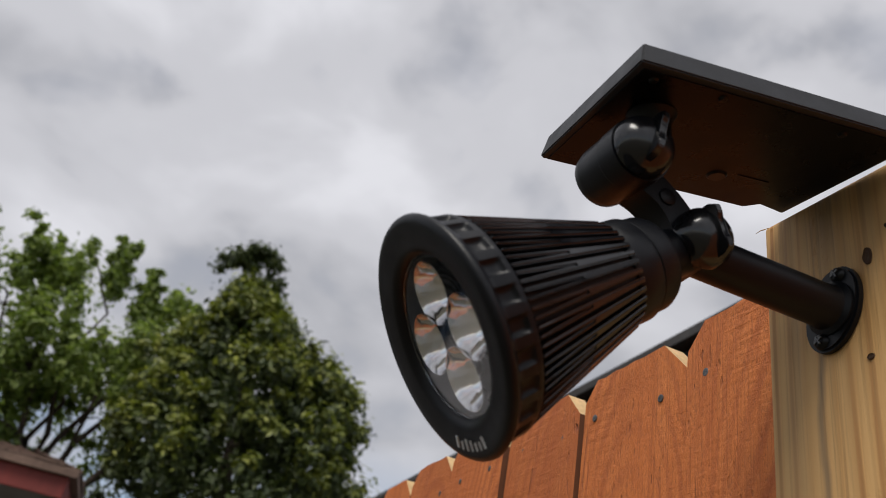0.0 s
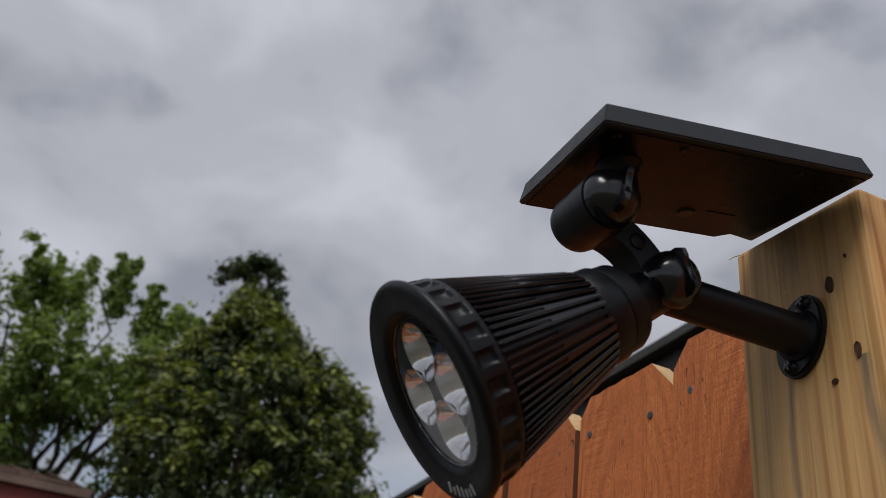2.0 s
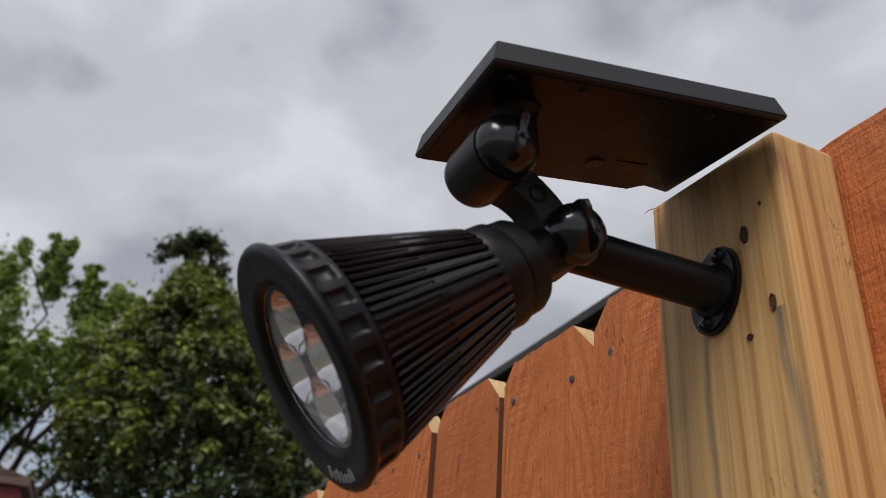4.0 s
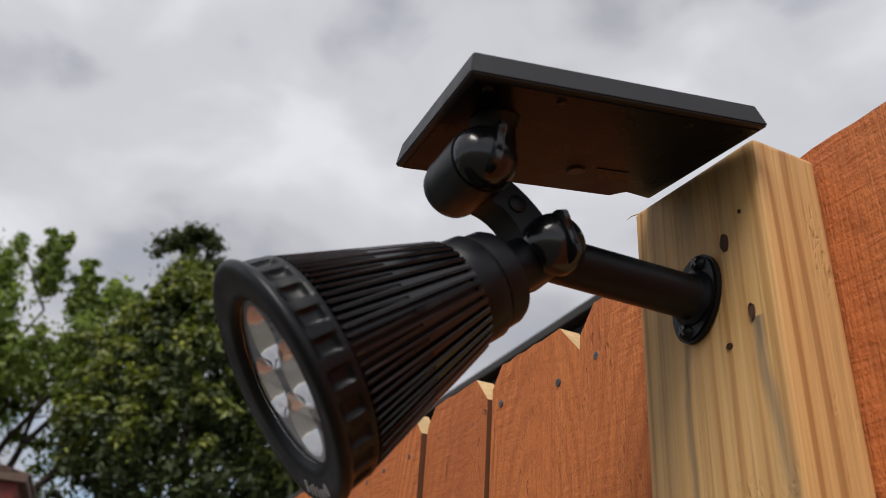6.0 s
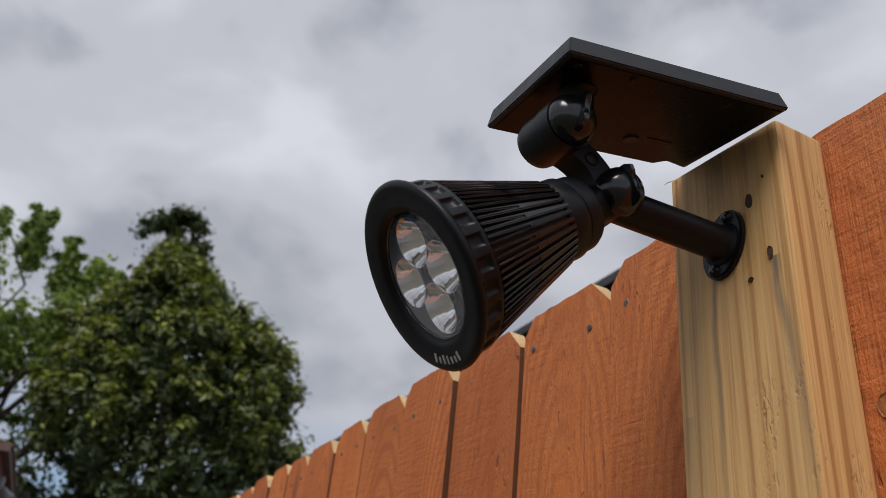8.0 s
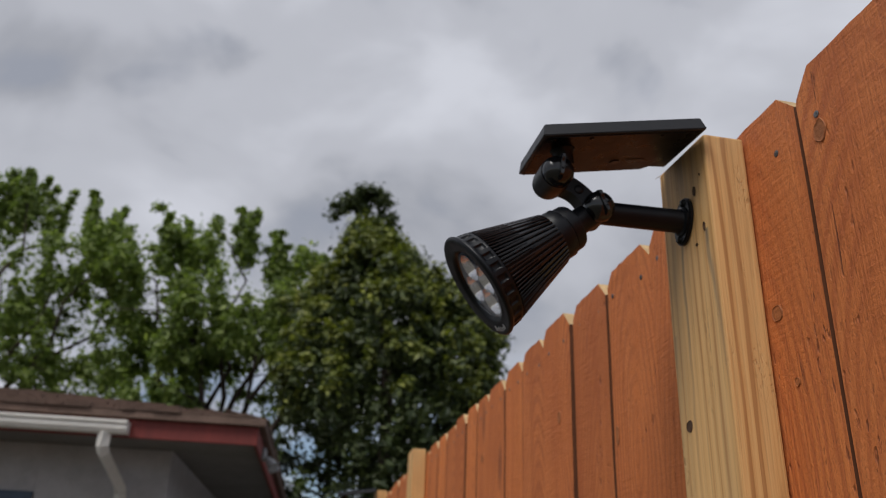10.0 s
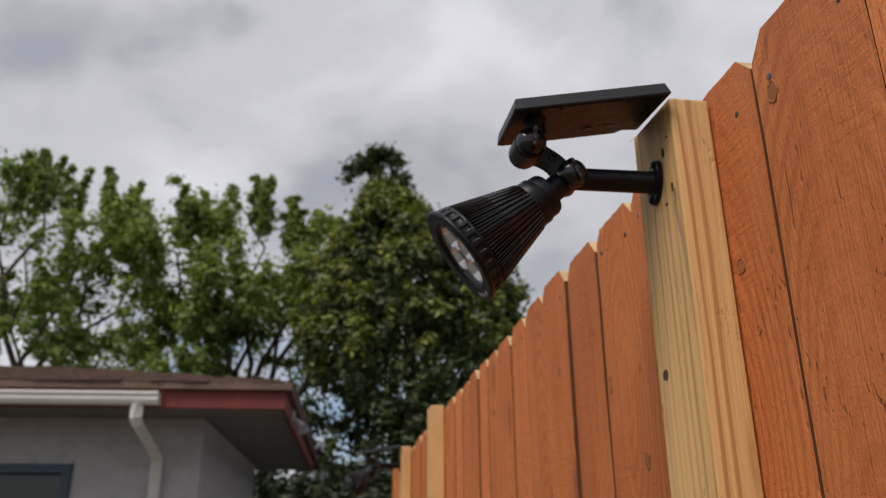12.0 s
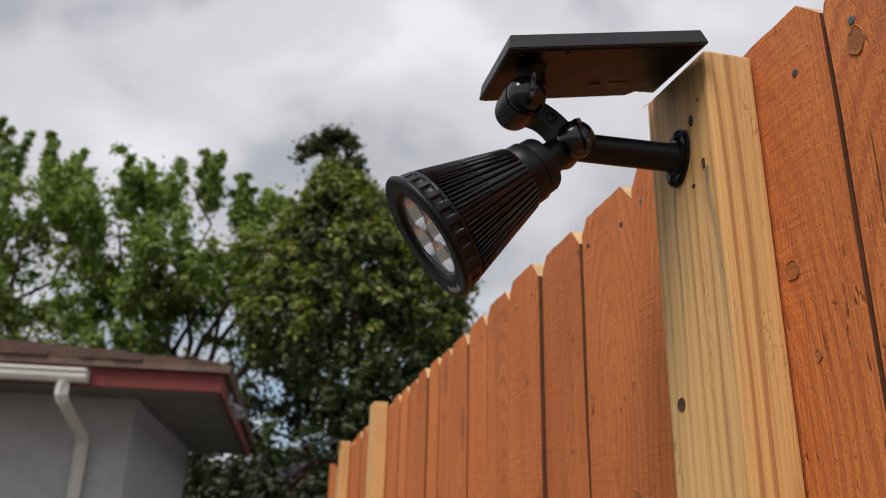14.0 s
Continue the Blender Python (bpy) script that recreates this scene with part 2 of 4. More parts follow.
def pine_material():
    w = Mat("bare_pine", 0.66)
    bent = w.coords((2.0, 2.0, 1.1), False)
    wob = w.noise(bent, 1.6, 3, 0.5)
    base_v = w.coords((1, 1, 0.045), False)
    add = w.node("ShaderNodeVectorMath")
    add.operation = "ADD"
    sc = w.node("ShaderNodeVectorMath")
    sc.operation = "SCALE"
    sc.inputs["Scale"].default_value = 0.030
    w.link(wob, sc.inputs[0])
    w.link(base_v, add.inputs[0])
    w.link(sc.outputs[0], add.inputs[1])
    wave = w.node("ShaderNodeTexWave", Scale=38.0, Distortion=4.0, Detail=3.0)
    wave.wave_type, wave.rings_direction = "RINGS", "Z"
    w.link(add.outputs[0], wave.inputs["Vector"])
    # rings fade in and out across the face
    fade = w.noise(w.coords((26, 26, 1.2), False), 1.0, 3, 0.5, 0.6)
    ring = w.math("MULTIPLY", wave.outputs["Fac"], w.ramp(fade, (0.36, (0.45, 0.45, 0.45)), (0.60, (1, 1, 1))))
    fine = w.noise(w.coords((520, 520, 8), False), 1.0, 3, 0.6)
    blot = w.noise(w.coords((16, 16, 3.2), False), 1.0, 4, 0.55, 0.8)
    streak = w.noise(w.coords((60, 60, 1.6), False), 1.0, 3, 0.5, 0.5)
    col = w.ramp(ring, (0.0, (0.72, 0.43, 0.172)), (0.66, (0.67, 0.38, 0.142)), (0.88, (0.44, 0.21, 0.070)), (0.96, (0.46, 0.23, 0.080)))
    col = w.mix(w.ramp(blot, (0.50, (0, 0, 0)), (0.74, (0.35, 0.35, 0.35))), col, (0.42, 0.29, 0.145))
    col = w.mix(w.ramp(streak, (0.28, (0.3, 0.3, 0.3)), (0.42, (0, 0, 0))), col, (0.46, 0.28, 0.115))
    col = w.mix(w.ramp(fine, (0.28, (0.55, 0.55, 0.55)), (0.47, (0, 0, 0))), col, (0.38, 0.21, 0.08))
    # a grey run of rain water below the lower screw hole, and a wider one by the far edge
    sep = w.node("ShaderNodeSeparateXYZ")
    tc = w.node("ShaderNodeTexCoord")
    w.link(tc.outputs["Object"], sep.inputs[0])
    wav = w.math("MULTIPLY", w.math("SUBTRACT", w.noise(w.coords((6, 6, 9), False), 1.0, 3, 0.5), 0.5), 0.022)
    torn = w.ramp(w.noise(w.coords((190, 190, 16), False), 1.0, 4, 0.6), (0.34, (0.55, 0.55, 0.55)), (0.54, (1, 1, 1)))
    for yc, half, ztop, zend, amount, drift in ((0.0135, 0.0030, 1.7140, 1.57, 0.95, 0.09), (0.0560, 0.0018, 1.72, 1.45, 0.80, -0.03), (0.044, 0.012, 1.815, 1.725, 0.85, 0.0), (0.022, 0.007, 1.815, 1.745, 0.70, 0.0),
                                                (0.072, 0.004, 1.81, 1.52, 0.30, 0.0), (0.081, 0.003, 1.64, 1.56, 0.40, 0.0)):
        line = w.math("ADD", w.math("ADD", sep.outputs["Y"], wav), w.math("MULTIPLY", w.math("SUBTRACT", ztop, sep.outputs["Z"]), drift))
        across = w.math("ABSOLUTE", w.math("SUBTRACT", line, yc), 0.0)
        side = w.node("ShaderNodeMapRange")
        for key, value in zip(("From Min", "From Max", "To Min", "To Max"), (half * 0.3, half * 1.6, 1.0, 0.0)):
            side.inputs[key].default_value = value
        w.link(across, side.inputs["Value"])
        fall = w.node("ShaderNodeMapRange")
        for key, value in zip(("From Min", "From Max", "To Min", "To Max"), (zend, ztop, 0.0, amount)):
            fall.inputs[key].default_value = value
        w.link(sep.outputs["Z"], fall.inputs["Value"])
        under = w.math("LESS_THAN", sep.outputs["Z"], ztop)
        front = w.math("LESS_THAN", sep.outputs["X"], -0.0455)
        mask = w.math("MULTIPLY", w.math("MULTIPLY", side.outputs[0], fall.outputs[0]), w.math("MULTIPLY", under, front))
        col = w.mix(w.math("MULTIPLY", mask, torn), col, (0.19, 0.145, 0.10))
    # torn fibre in patches down the corner, and small dents
    tear = w.math("MULTIPLY", w.ramp(w.noise(w.coords((300, 300, 120), False), 1.0, 3, 0.6), (0.52, (0, 0, 0)), (0.66, (1, 1, 1))), w.ramp(w.noise(w.coords((30, 30, 9), False), 1.0, 3, 0.5), (0.56, (0, 0, 0)), (0.66, (1, 1, 1))))
    w.color(w.mix(w.math("MULTIPLY", tear, 0.6), col, (0.33, 0.17, 0.06)))
    w.bump(w.math("SUBTRACT", w.math("ADD", w.math("MULTIPLY", fine, 0.7), w.math("MULTIPLY", ring, 0.4)), tear), 0.6, 0.0012)
    return w.m


def plain_material(name, color, rough, metal=0.0, vary=0.25, scale=30.0, bump=0.0, dist=0.001, stretch=(1, 1, 1), dark=0.5):
    w = Mat(name, rough, metal, color)
    v = w.coords(stretch)
    n = w.noise(v, scale, 5, 0.6)
    big = w.noise(v, scale * 0.13, 3, 0.5)
    low = tuple(c * dark for c in color)
    col = w.mix(w.ramp(n, (0.35, (vary, vary, vary)), (0.65, (0, 0, 0))), color, low)
    col = w.mix(w.ramp(big, (0.40, (vary, vary, vary)), (0.62, (0, 0, 0))), col, low)
    w.color(col)
    if bump:
        w.bump(n, bump, dist)
    return w.m


def black_plastic(name, color, rough, grain, gloss=0.40):
    w = Mat(name, rough, 0.0, color)
    v = w.coords((1, 1, 1), False)
    n = w.noise(v, 1900.0, 2, 0.5)
    dust = w.noise(v, 55.0, 5, 0.65)
    col = w.mix(w.ramp(dust, (0.52, (0, 0, 0)), (0.80, (0.25, 0.25, 0.25))), color, tuple(c * 2.0 + 0.004 for c in color))
    w.color(col)
    w.rough(w.ramp(dust, (0.3, (rough - 0.06,) * 3), (0.75, (rough + 0.14,) * 3)))
    w.bump(n, grain, 0.0002)
    w.b.inputs["Specular IOR Level"].default_value = gloss
    return w.m


def leaf_material(name, low, high, through):
    w = Mat(name, 0.5)
    geo = w.node("ShaderNodeNewGeometry")
    col = w.ramp(geo.outputs["Random Per Island"], (0.0, low), (0.75, tuple((a + b) / 2 for a, b in zip(low, high))), (1.0, high))
    w.color(col)
    tr = w.node("ShaderNodeBsdfTranslucent")
    w.link(w.mix(1.0, col, (1.0, 1.1, 0.55), "MULTIPLY"), tr.inputs["Color"])
    sh = w.node("ShaderNodeMixShader", Fac=through)
    out = w.t.nodes["Material Output"]
    w.link(w.b.outputs[0], sh.inputs[1])
    w.link(tr.outputs[0], sh.inputs[2])
    w.link(sh.outputs[0], out.inputs[0])
    return w.m


def glass_material(name, rough=0.0, tint=(1, 1, 1)):
    w = Mat(name, rough, 0.0, tint)
    w.b.inputs["Transmission Weight"].default_value = 1.0
    w.b.inputs["IOR"].default_value = 1.46
    return w.m


CEDAR, PINE = cedar_material(), pine_material()
# sawn board edges, coloured dark to stand in for shade in the gaps
EDGE = plain_material("shaded_board_edge", (0.16, 0.052, 0.018), 0.85, vary=0.5, scale=160, bump=0.5, stretch=(1, 1, 0.2))
BLACK = black_plastic("matte_black_plastic", (0.0044, 0.0052, 0.0074), 0.36, 0.2, 0.26)
FRAME_BLACK = black_plastic("grained_black_plastic", (0.0150, 0.0165, 0.0200), 0.47, 0.3)
PANEL_BLACK = black_plastic("semi_gloss_black_plastic", (0.0040, 0.0043, 0.0054), 0.28, 0.08, 0.13)
GLOSS = black_plastic("satin_black_plastic", (0.0064, 0.0068, 0.0084), 0.16, 0.04, 0.60)
END_GRAIN = plain_material("sawn_end_grain", (0.70, 0.47, 0.23), 0.8, vary=0.5, scale=240, bump=0.4)
SCREW = plain_material("weathered_screw", (0.20, 0.205, 0.21), 0.5, 0.7, vary=0.6, scale=400, bump=0.2, dist=0.0004)
BLACK_SCREW = plain_material("black_screw", (0.02, 0.02, 0.02), 0.35, 0.7, vary=0.5, scale=400)
CHROME = plain_material("chrome_reflector", (0.90, 0.90, 0.92), 0.07, 1.0, vary=0.08, scale=60)
LED = plain_material("led_chip", (0.80, 0.66, 0.25), 0.35, vary=0.2, scale=300)
TRAY = plain_material("silvered_tray", (0.40, 0.43, 0.47), 0.42, 0.2, vary=0.25, scale=90)
GLASS = glass_material("clear_lens")
PRINT = plain_material("pale_grey_print", (0.62, 0.64, 0.66), 0.6, vary=0.3, scale=900)
CELL = plain_material("solar_cell", (0.010, 0.014, 0.04), 0.12, vary=0.3, scale=60)
CEDAR_KNOT = plain_material("cedar_knot", (0.47, 0.155, 0.043), 0.75, vary=0.7, scale=420, bump=0.7, dark=0.45)
KNOT = plain_material("knot_wood", (0.10, 0.046, 0.02), 0.75, vary=0.7, scale=380, bump=0.6)
STUCCO = plain_material("pale_stucco", (0.52, 0.505, 0.52), 0.9, vary=0.22, scale=70, bump=0.5, dist=0.004)
WHITE = plain_material("white_gutter_paint", (0.80, 0.77, 0.72), 0.5, vary=0.18, scale=14)
RED = plain_material("oxide_red_paint", (0.22, 0.030, 0.022), 0.6, vary=0.4, scale=26, stretch=(1, 1, 0.3))
SOFFIT = plain_material("grey_soffit_paint", (0.22, 0.21, 0.20), 0.8, vary=0.25, scale=12)
SHINGLE = plain_material("brown_shingle", (0.205, 0.135, 0.105), 0.95, vary=0.6, scale=55, bump=0.6, dist=0.004)
DARK_ROOF = plain_material("charcoal_shingle", (0.06, 0.058, 0.058), 0.95, vary=0.5, scale=40, bump=0.5, dist=0.004)
DARK_TRIM = plain_material("dark_fascia_paint", (0.055, 0.055, 0.06), 0.6, vary=0.4, scale=18)
GREY_GUTTER = plain_material("grey_gutter", (0.30, 0.31, 0.33), 0.5, vary=0.2, scale=20)
BLUE_PAINT = plain_material("slate_blue_paint", (0.060, 0.095, 0.155), 0.5, vary=0.3, scale=22)
PANE = plain_material("dark_window_glass", (0.015, 0.018, 0.022), 0.06, vary=0.2, scale=3)
BARK = plain_material("grey_brown_bark", (0.085, 0.062, 0.048), 0.95, vary=0.6, scale=30, bump=0.8, dist=0.02, stretch=(1, 1, 0.25))
LAWN = plain_material("worn_lawn", (0.105, 0.096, 0.064), 0.95, vary=0.6, scale=4.0, bump=0.7, dist=0.03)
LEAF_ASH = leaf_material("ash_leaves", (0.110, 0.165, 0.040), (0.380, 0.460, 0.135), 0.50)
# outer evergreen leaves: the highlights of lit clumps are put into the colour
LEAF_DENSE_LIT = leaf_material("lit_evergreen_leaves", (0.110, 0.140, 0.026), (0.400, 0.420, 0.085), 0.30)
# shrub leaves near black: deep shade under the trees is put into the colour
LEAF_SHADED = leaf_material("shaded_leaves", (0.014, 0.024, 0.008), (0.050, 0.066, 0.020), 0.12)
# inner evergreen leaves: the shade between bunches is put into the colour
LEAF_DENSE_DARK = leaf_material("dark_evergreen_leaves", (0.026, 0.044, 0.013), (0.110, 0.140, 0.036), 0.20)


# ---- mesh helpers ----
def part(name, bm, material, parent=None, label="", smooth=False):
    """Links a bmesh as one mesh object under a thing or a part."""
    mesh = bpy.data.meshes.new(name)
    bmesh.ops.recalc_face_normals(bm, faces=bm.faces[:])
    bm.to_mesh(mesh)
    bm.free()
    mesh.materials.append(material)
    if smooth:
        mesh.polygons.foreach_set("use_smooth", [True] * len(mesh.polygons))
        mesh.set_sharp_from_angle(angle=radians(38))
    ob = new(name, mesh)
    ob.parent = parent
    if label:
        tagged(ob, label)
    return ob


def thing(name, at, label, category, group="", kind=""):
    ob = new(name)
    ob.empty_display_size = 0.05
    ob.location = at
    return tagged(ob, label, category, group, kind)


def box(lo, hi, bevel=0.0, seg=2, bm=None):
    bm2 = bmesh.new()
    bmesh.ops.create_cube(bm2, size=1.0)
    for v in bm2.verts:
        v.co = Vector([a + (c + 0.5) * (b - a) for a, b, c in zip(lo, hi, v.co)])
    if bevel:
        bmesh.ops.bevel(bm2, geom=bm2.edges[:], offset=bevel, segments=seg, affect="EDGES", profile=0.6)
    return merge(bm, bm2)


def merge(bm, other):
    if bm is None:
        return other
    mesh = bpy.data.meshes.new("tmp")
    other.to_mesh(mesh)
    other.free()
    bm.from_mesh(mesh)
    bpy.data.meshes.remove(mesh)
    return bm


def lathe(profile, steps=48, m=Matrix()):
    """A turned body: profile of (radius, height) about the local z axis, laid by m."""
    bm = bmesh.new()
    rings = []
    for r, h in profile:
        if r < 1e-6:
            rings.append([bm.verts.new(m @ Vector((0, 0, h)))])
        else:
            rings.append([bm.verts.new(m @ Vector((r * math.cos(2 * math.pi * k / steps), r * math.sin(2 * math.pi * k / steps), h))) for k in range(steps)])
    for a, b in zip(rings, rings[1:]):
        for k in range(steps):
            n = (k + 1) % steps
            if len(a) == 1 and len(b) == 1:
                continue
            if len(a) == 1:
                bm.faces.new((a[0], b[k], b[n]))
            elif len(b) == 1:
                bm.faces.new((a[k], a[n], b[0]))
            else:
                bm.faces.new((a[k], a[n], b[n], b[k]))
    return bm


def aim(at, direction, spin=0.0):
    """A frame at a point whose z axis runs along a direction."""
    return Matrix.Translation(at) @ Vector(direction).to_track_quat("Z", "Y").to_matrix().to_4x4() @ Matrix.Rotation(spin, 4, "Z")


def tube(points, radius, steps=12, taper=1.0):
    bm = bmesh.new()
    pts = [Vector(p) for p in points]
    rings = []
    for i, p in enumerate(pts):
        d = (pts[min(i + 1, len(pts) - 1)] - pts[max(i - 1, 0)]).normalized()
        q = d.to_track_quat("Z", "Y").to_matrix()
        r = radius * (1 + (taper - 1) * i / (len(pts) - 1))
        rings.append([bm.verts.new(p + q @ Vector((r * math.cos(2 * math.pi * k / steps), r * math.sin(2 * math.pi * k / steps), 0))) for k in range(steps)])
    for a, b in zip(rings, rings[1:]):
        for k in range(steps):
            bm.faces.new((a[k], a[(k + 1) % steps], b[(k + 1) % steps], b[k]))
    bm.faces.new(rings[0][::-1])
    bm.faces.new(rings[-1])
    return bm


def prism(outline, axis_from, axis_to, place):
    """An outline of (a, b) pairs drawn out between two depths; place(a, b, depth) gives the point."""
    bm = bmesh.new()
    lo = [bm.verts.new(place(a, b, axis_from)) for a, b in outline]
    hi = [bm.verts.new(place(a, b, axis_to)) for a, b in outline]
    bm.faces.new(lo[::-1])
    bm.faces.new(hi)
    n = len(outline)
    for k in range(n):
        bm.faces.new((lo[k], lo[(k + 1) % n], hi[(k + 1) % n], hi[k]))
    return bm


def soup(name, verts, faces, material, parent, label="", kind=""):
    mesh = bpy.data.meshes.new(name)
    mesh.from_pydata(verts, [], faces)
    mesh.materials.append(material)
    ob = new(name, mesh)
    ob.parent = parent
    return tagged(ob, label, kind=kind)


# ---- ground ----
def build_ground():
    bm = bmesh.new()
    bmesh.ops.create_grid(bm, x_segments=60, y_segments=60, size=1.0)
    for v in bm.verts:
        s = 600.0
        x, y = v.co.x, v.co.y
        v.co = Vector((s * x * abs(x) ** 1.5, s * y * abs(y) ** 1.5, 0))
        if v.co.length < 40:
            v.co.z = 0.02 * noise.noise(v.co * 0.4) - 0.02
    ob = part("ground", bm, LAWN)
    tagged(ob, "worn dry lawn running under the fence and houses", "ground", kind="structure")


build_ground()

# ---- spotlight ----
LAMP_AT = Vector((0.0, 0.045, 1.735))


def build_spotlight():
    lamp = thing("solar_spotlight", LAMP_AT, "matte black plastic solar spotlight screwed to a bare pine post", "spotlight", "solar spotlights on the fence")
    off = Matrix.Translation(-LAMP_AT)

    # wall plate: an oval plate with two ears, and the arm
    out = []
    for k in range(40):
        a = 2 * math.pi * k / 40
        out.append((0.0150 * math.cos(a), 0.0215 * math.sin(a)))
    plate = prism(out, -0.0005, -0.0042, lambda a, b, d: Vector((d, a, b)))
    bmesh.ops.rotate(plate, verts=plate.verts[:], cent=(0, 0, 0), matrix=Matrix.Rotation(radians(22), 3, "X"))
    bmesh.ops.bevel(plate, geom=[e for e in plate.edges if abs(e.verts[0].co.x - e.verts[1].co.x) < 1e-6 and e.verts[0].co.x < -0.004], offset=0.0012, segments=2, affect="EDGES")
    part("wall_plate", plate, BLACK, lamp, smooth=True)
    for s in (1, -1):
        c = Matrix.Rotation(radians(22), 3, "X") @ Vector((-0.0042, 0, 0.0165 * s))
        head = lathe([(0.0, 0.0026), (0.0020, 0.0025), (0.0034, 0.0016), (0.0040, 0.0), (0.0, 0.0)], 18, aim(c, (-1, 0, 0)))
        screw = part("plate_screw", head, BLACK_SCREW, lamp, "black cross-head screw", smooth=True)
        slot = box((-0.0024, -0.0004, 0.0020), (0.0024, 0.0004, 0.0030))
        box((-0.0004, -0.0024, 0.0020), (0.0004, 0.0024, 0.0030), bm=slot)
        bmesh.ops.transform(slot, matrix=aim(c, (-1, 0, 0), 0.5), verts=slot.verts[:])
        part("cross_slot", slot, SCREW, screw)
    arm_end = Vector((-0.084, 0.002, 0.000))
    arm = lathe([(0.0, 0.0), (0.0135, 0.0), (0.0135, 0.003), (0.0112, 0.0045), (0.0106, 0.007), (0.0104, arm_end.length), (0.0, arm_end.length)], 40, aim((-0.002, 0, 0), arm_end))
    part("arm", arm, BLACK, lamp, smooth=True)

    # lower joint: a round housing with a domed knob on its near side
    J = Vector((-0.0866, -0.004, -0.0008))
    hub = lathe([(0.0, 0.021), (0.0100, 0.021), (0.0118, 0.0195), (0.0118, -0.001), (0.0128, -0.002), (0.0128, -0.0045), (0.0, -0.0045)], 40, aim(J, (0, 1, 0)))
    part("lower_joint", hub, BLACK, lamp, smooth=True)
    dome = [(0.0138, 0.0)] + [(0.0138 * math.cos(a), 0.0020 + 0.0112 * math.sin(a)) for a in np.linspace(0, math.pi / 2 - 0.01, 9)] + [(0.0, 0.0132)]
    knob = part("knob", lathe(dome, 40, aim(J + Vector((0.0012, -0.0047, 0)), (0, -1, 0))), GLOSS, lamp, "glossy domed locking knob", smooth=True)

    def wing(at, ang, parent):
        """A bar across the knob's crown, dipped in the middle, to turn it by."""
        bar = [(-0.0118, 0.0010), (-0.0116, 0.0118), (-0.0096, 0.0158), (-0.0060, 0.0160), (-0.0042, 0.0146), (0.0042, 0.0146), (0.0060, 0.0160), (0.0096, 0.0158), (0.0116, 0.0118), (0.0118, 0.0010)]
        fin = prism(bar, -0.0016, 0.0016, lambda a, b, d: Vector((a, d, b)))
        bmesh.ops.bevel(fin, geom=fin.edges[:], offset=0.0004, segments=2, affect="EDGES")
        bmesh.ops.transform(fin, matrix=aim(at, (0, -1, 0), ang), verts=fin.verts[:])
        part("wing", fin, GLOSS, parent, smooth=True)
    wing(J + Vector((0.0012, -0.0047, 0)), radians(112), knob)

    # curved link from the lower joint up to the panel's joint
    U = Vector((-0.1257, -0.009, 0.0222))
    cen, r0 = Vector((-0.1248, 0, -0.0150)), 0.0378
    a0, a1 = math.atan2(J.z + 0.004 - cen.z, J.x - 0.002 - cen.x), radians(84)
    inner, outer = [], []
    for k in range(13):
        a = a0 + (a1 - a0) * k / 12
        w = 0.0085 - 0.0012 * math.sin(math.pi * k / 12)
        inner.append((cen.x + (r0 - w) * math.cos(a), cen.z + (r0 - w) * math.sin(a)))
        outer.append((cen.x + (r0 + w) * math.cos(a), cen.z + (r0 + w) * math.sin(a)))
    link = prism(inner + outer[::-1], -0.0080, 0.0075, lambda a, b, d: Vector((a, d, b)))
    bmesh.ops.bevel(link, geom=[e for e in link.edges if abs(e.verts[0].co.y - e.verts[1].co.y) < 1e-6], offset=0.0012, segments=2, affect="EDGES")
    linkob = part("link", link, BLACK, lamp, smooth=True)
    am = a0 + (a1 - a0) * 0.47
    boss = lathe([(0.0, 0.0008), (0.0036, 0.0008), (0.0042, 0.0004), (0.0042, -0.002), (0.0, -0.002)], 24, aim(Vector((cen.x + r0 * math.cos(am), -0.0082, cen.z + r0 * math.sin(am))), (0, -1, 0)))
    part("pin", boss, BLACK, linkob, smooth=True)

    # upper joint: drum with a domed knob
    drum = lathe([(0.0, 0.034), (0.0105, 0.034), (0.0134, 0.0315), (0.0143, 0.027), (0.0143, 0.012), (0.0147, 0.0115), (0.0147, 0.0), (0.0, 0.0)], 44, aim(U + Vector((0, -0.012, 0)), (0, 1, 0.10)))
    part("upper_joint", drum, BLACK, lamp, smooth=True)
    dome2 = [(0.0140, 0.0)] + [(0.0140 * math.cos(a), 0.001 + 0.0115 * math.sin(a)) for a in np.linspace(0, math.pi / 2 - 0.01, 9)] + [(0.0, 0.0125)]
    knob2 = part("knob", lathe(dome2, 40, aim(U + Vector((0, -0.0122, 0)), (0, -1, -0.05))), GLOSS, lamp, "glossy domed locking knob", smooth=True)
    wing(U + Vector((0, -0.0122, 0)), radians(84), knob2)

    # solar panel: a tilted flat box, wider below than above
    X = Vector((0.9852, -0.0590, 0.1610))
    Y = Vector((0.0367, 0.9897, 0.1382))
    Z = X.cross(Y).normalized()
    A = Vector((-0.1461, -0.0040, 1.7742)) - LAMP_AT
    L, W, H = 0.1458, 0.0922, 0.0110
    P = lambda a, b, c: A + X * a + Y * b + Z * c
    i = 0.0030
    rim = [(0, 0), (L, 0), (L, W - 0.0030), (L - 0.0012, W - 0.0026), (0.1285, W - 0.0066), (0.1225, W + 0.0004), (0, W)]
    top = [(i, i), (L - i, i), (L - i, W - i - 0.003), (L - i - 0.0012, W - i - 0.0026), (0.1285, W - i - 0.0060), (0.1225, W - i), (i, W - i)]
    pb = bmesh.new()
    base = [(P(a, b, -0.0012)) for a, b in [(x + (0.0022 if x < L / 2 else -0.0022), y + (0.0022 if y < W / 2 else -0.0022)) for x, y in rim]]
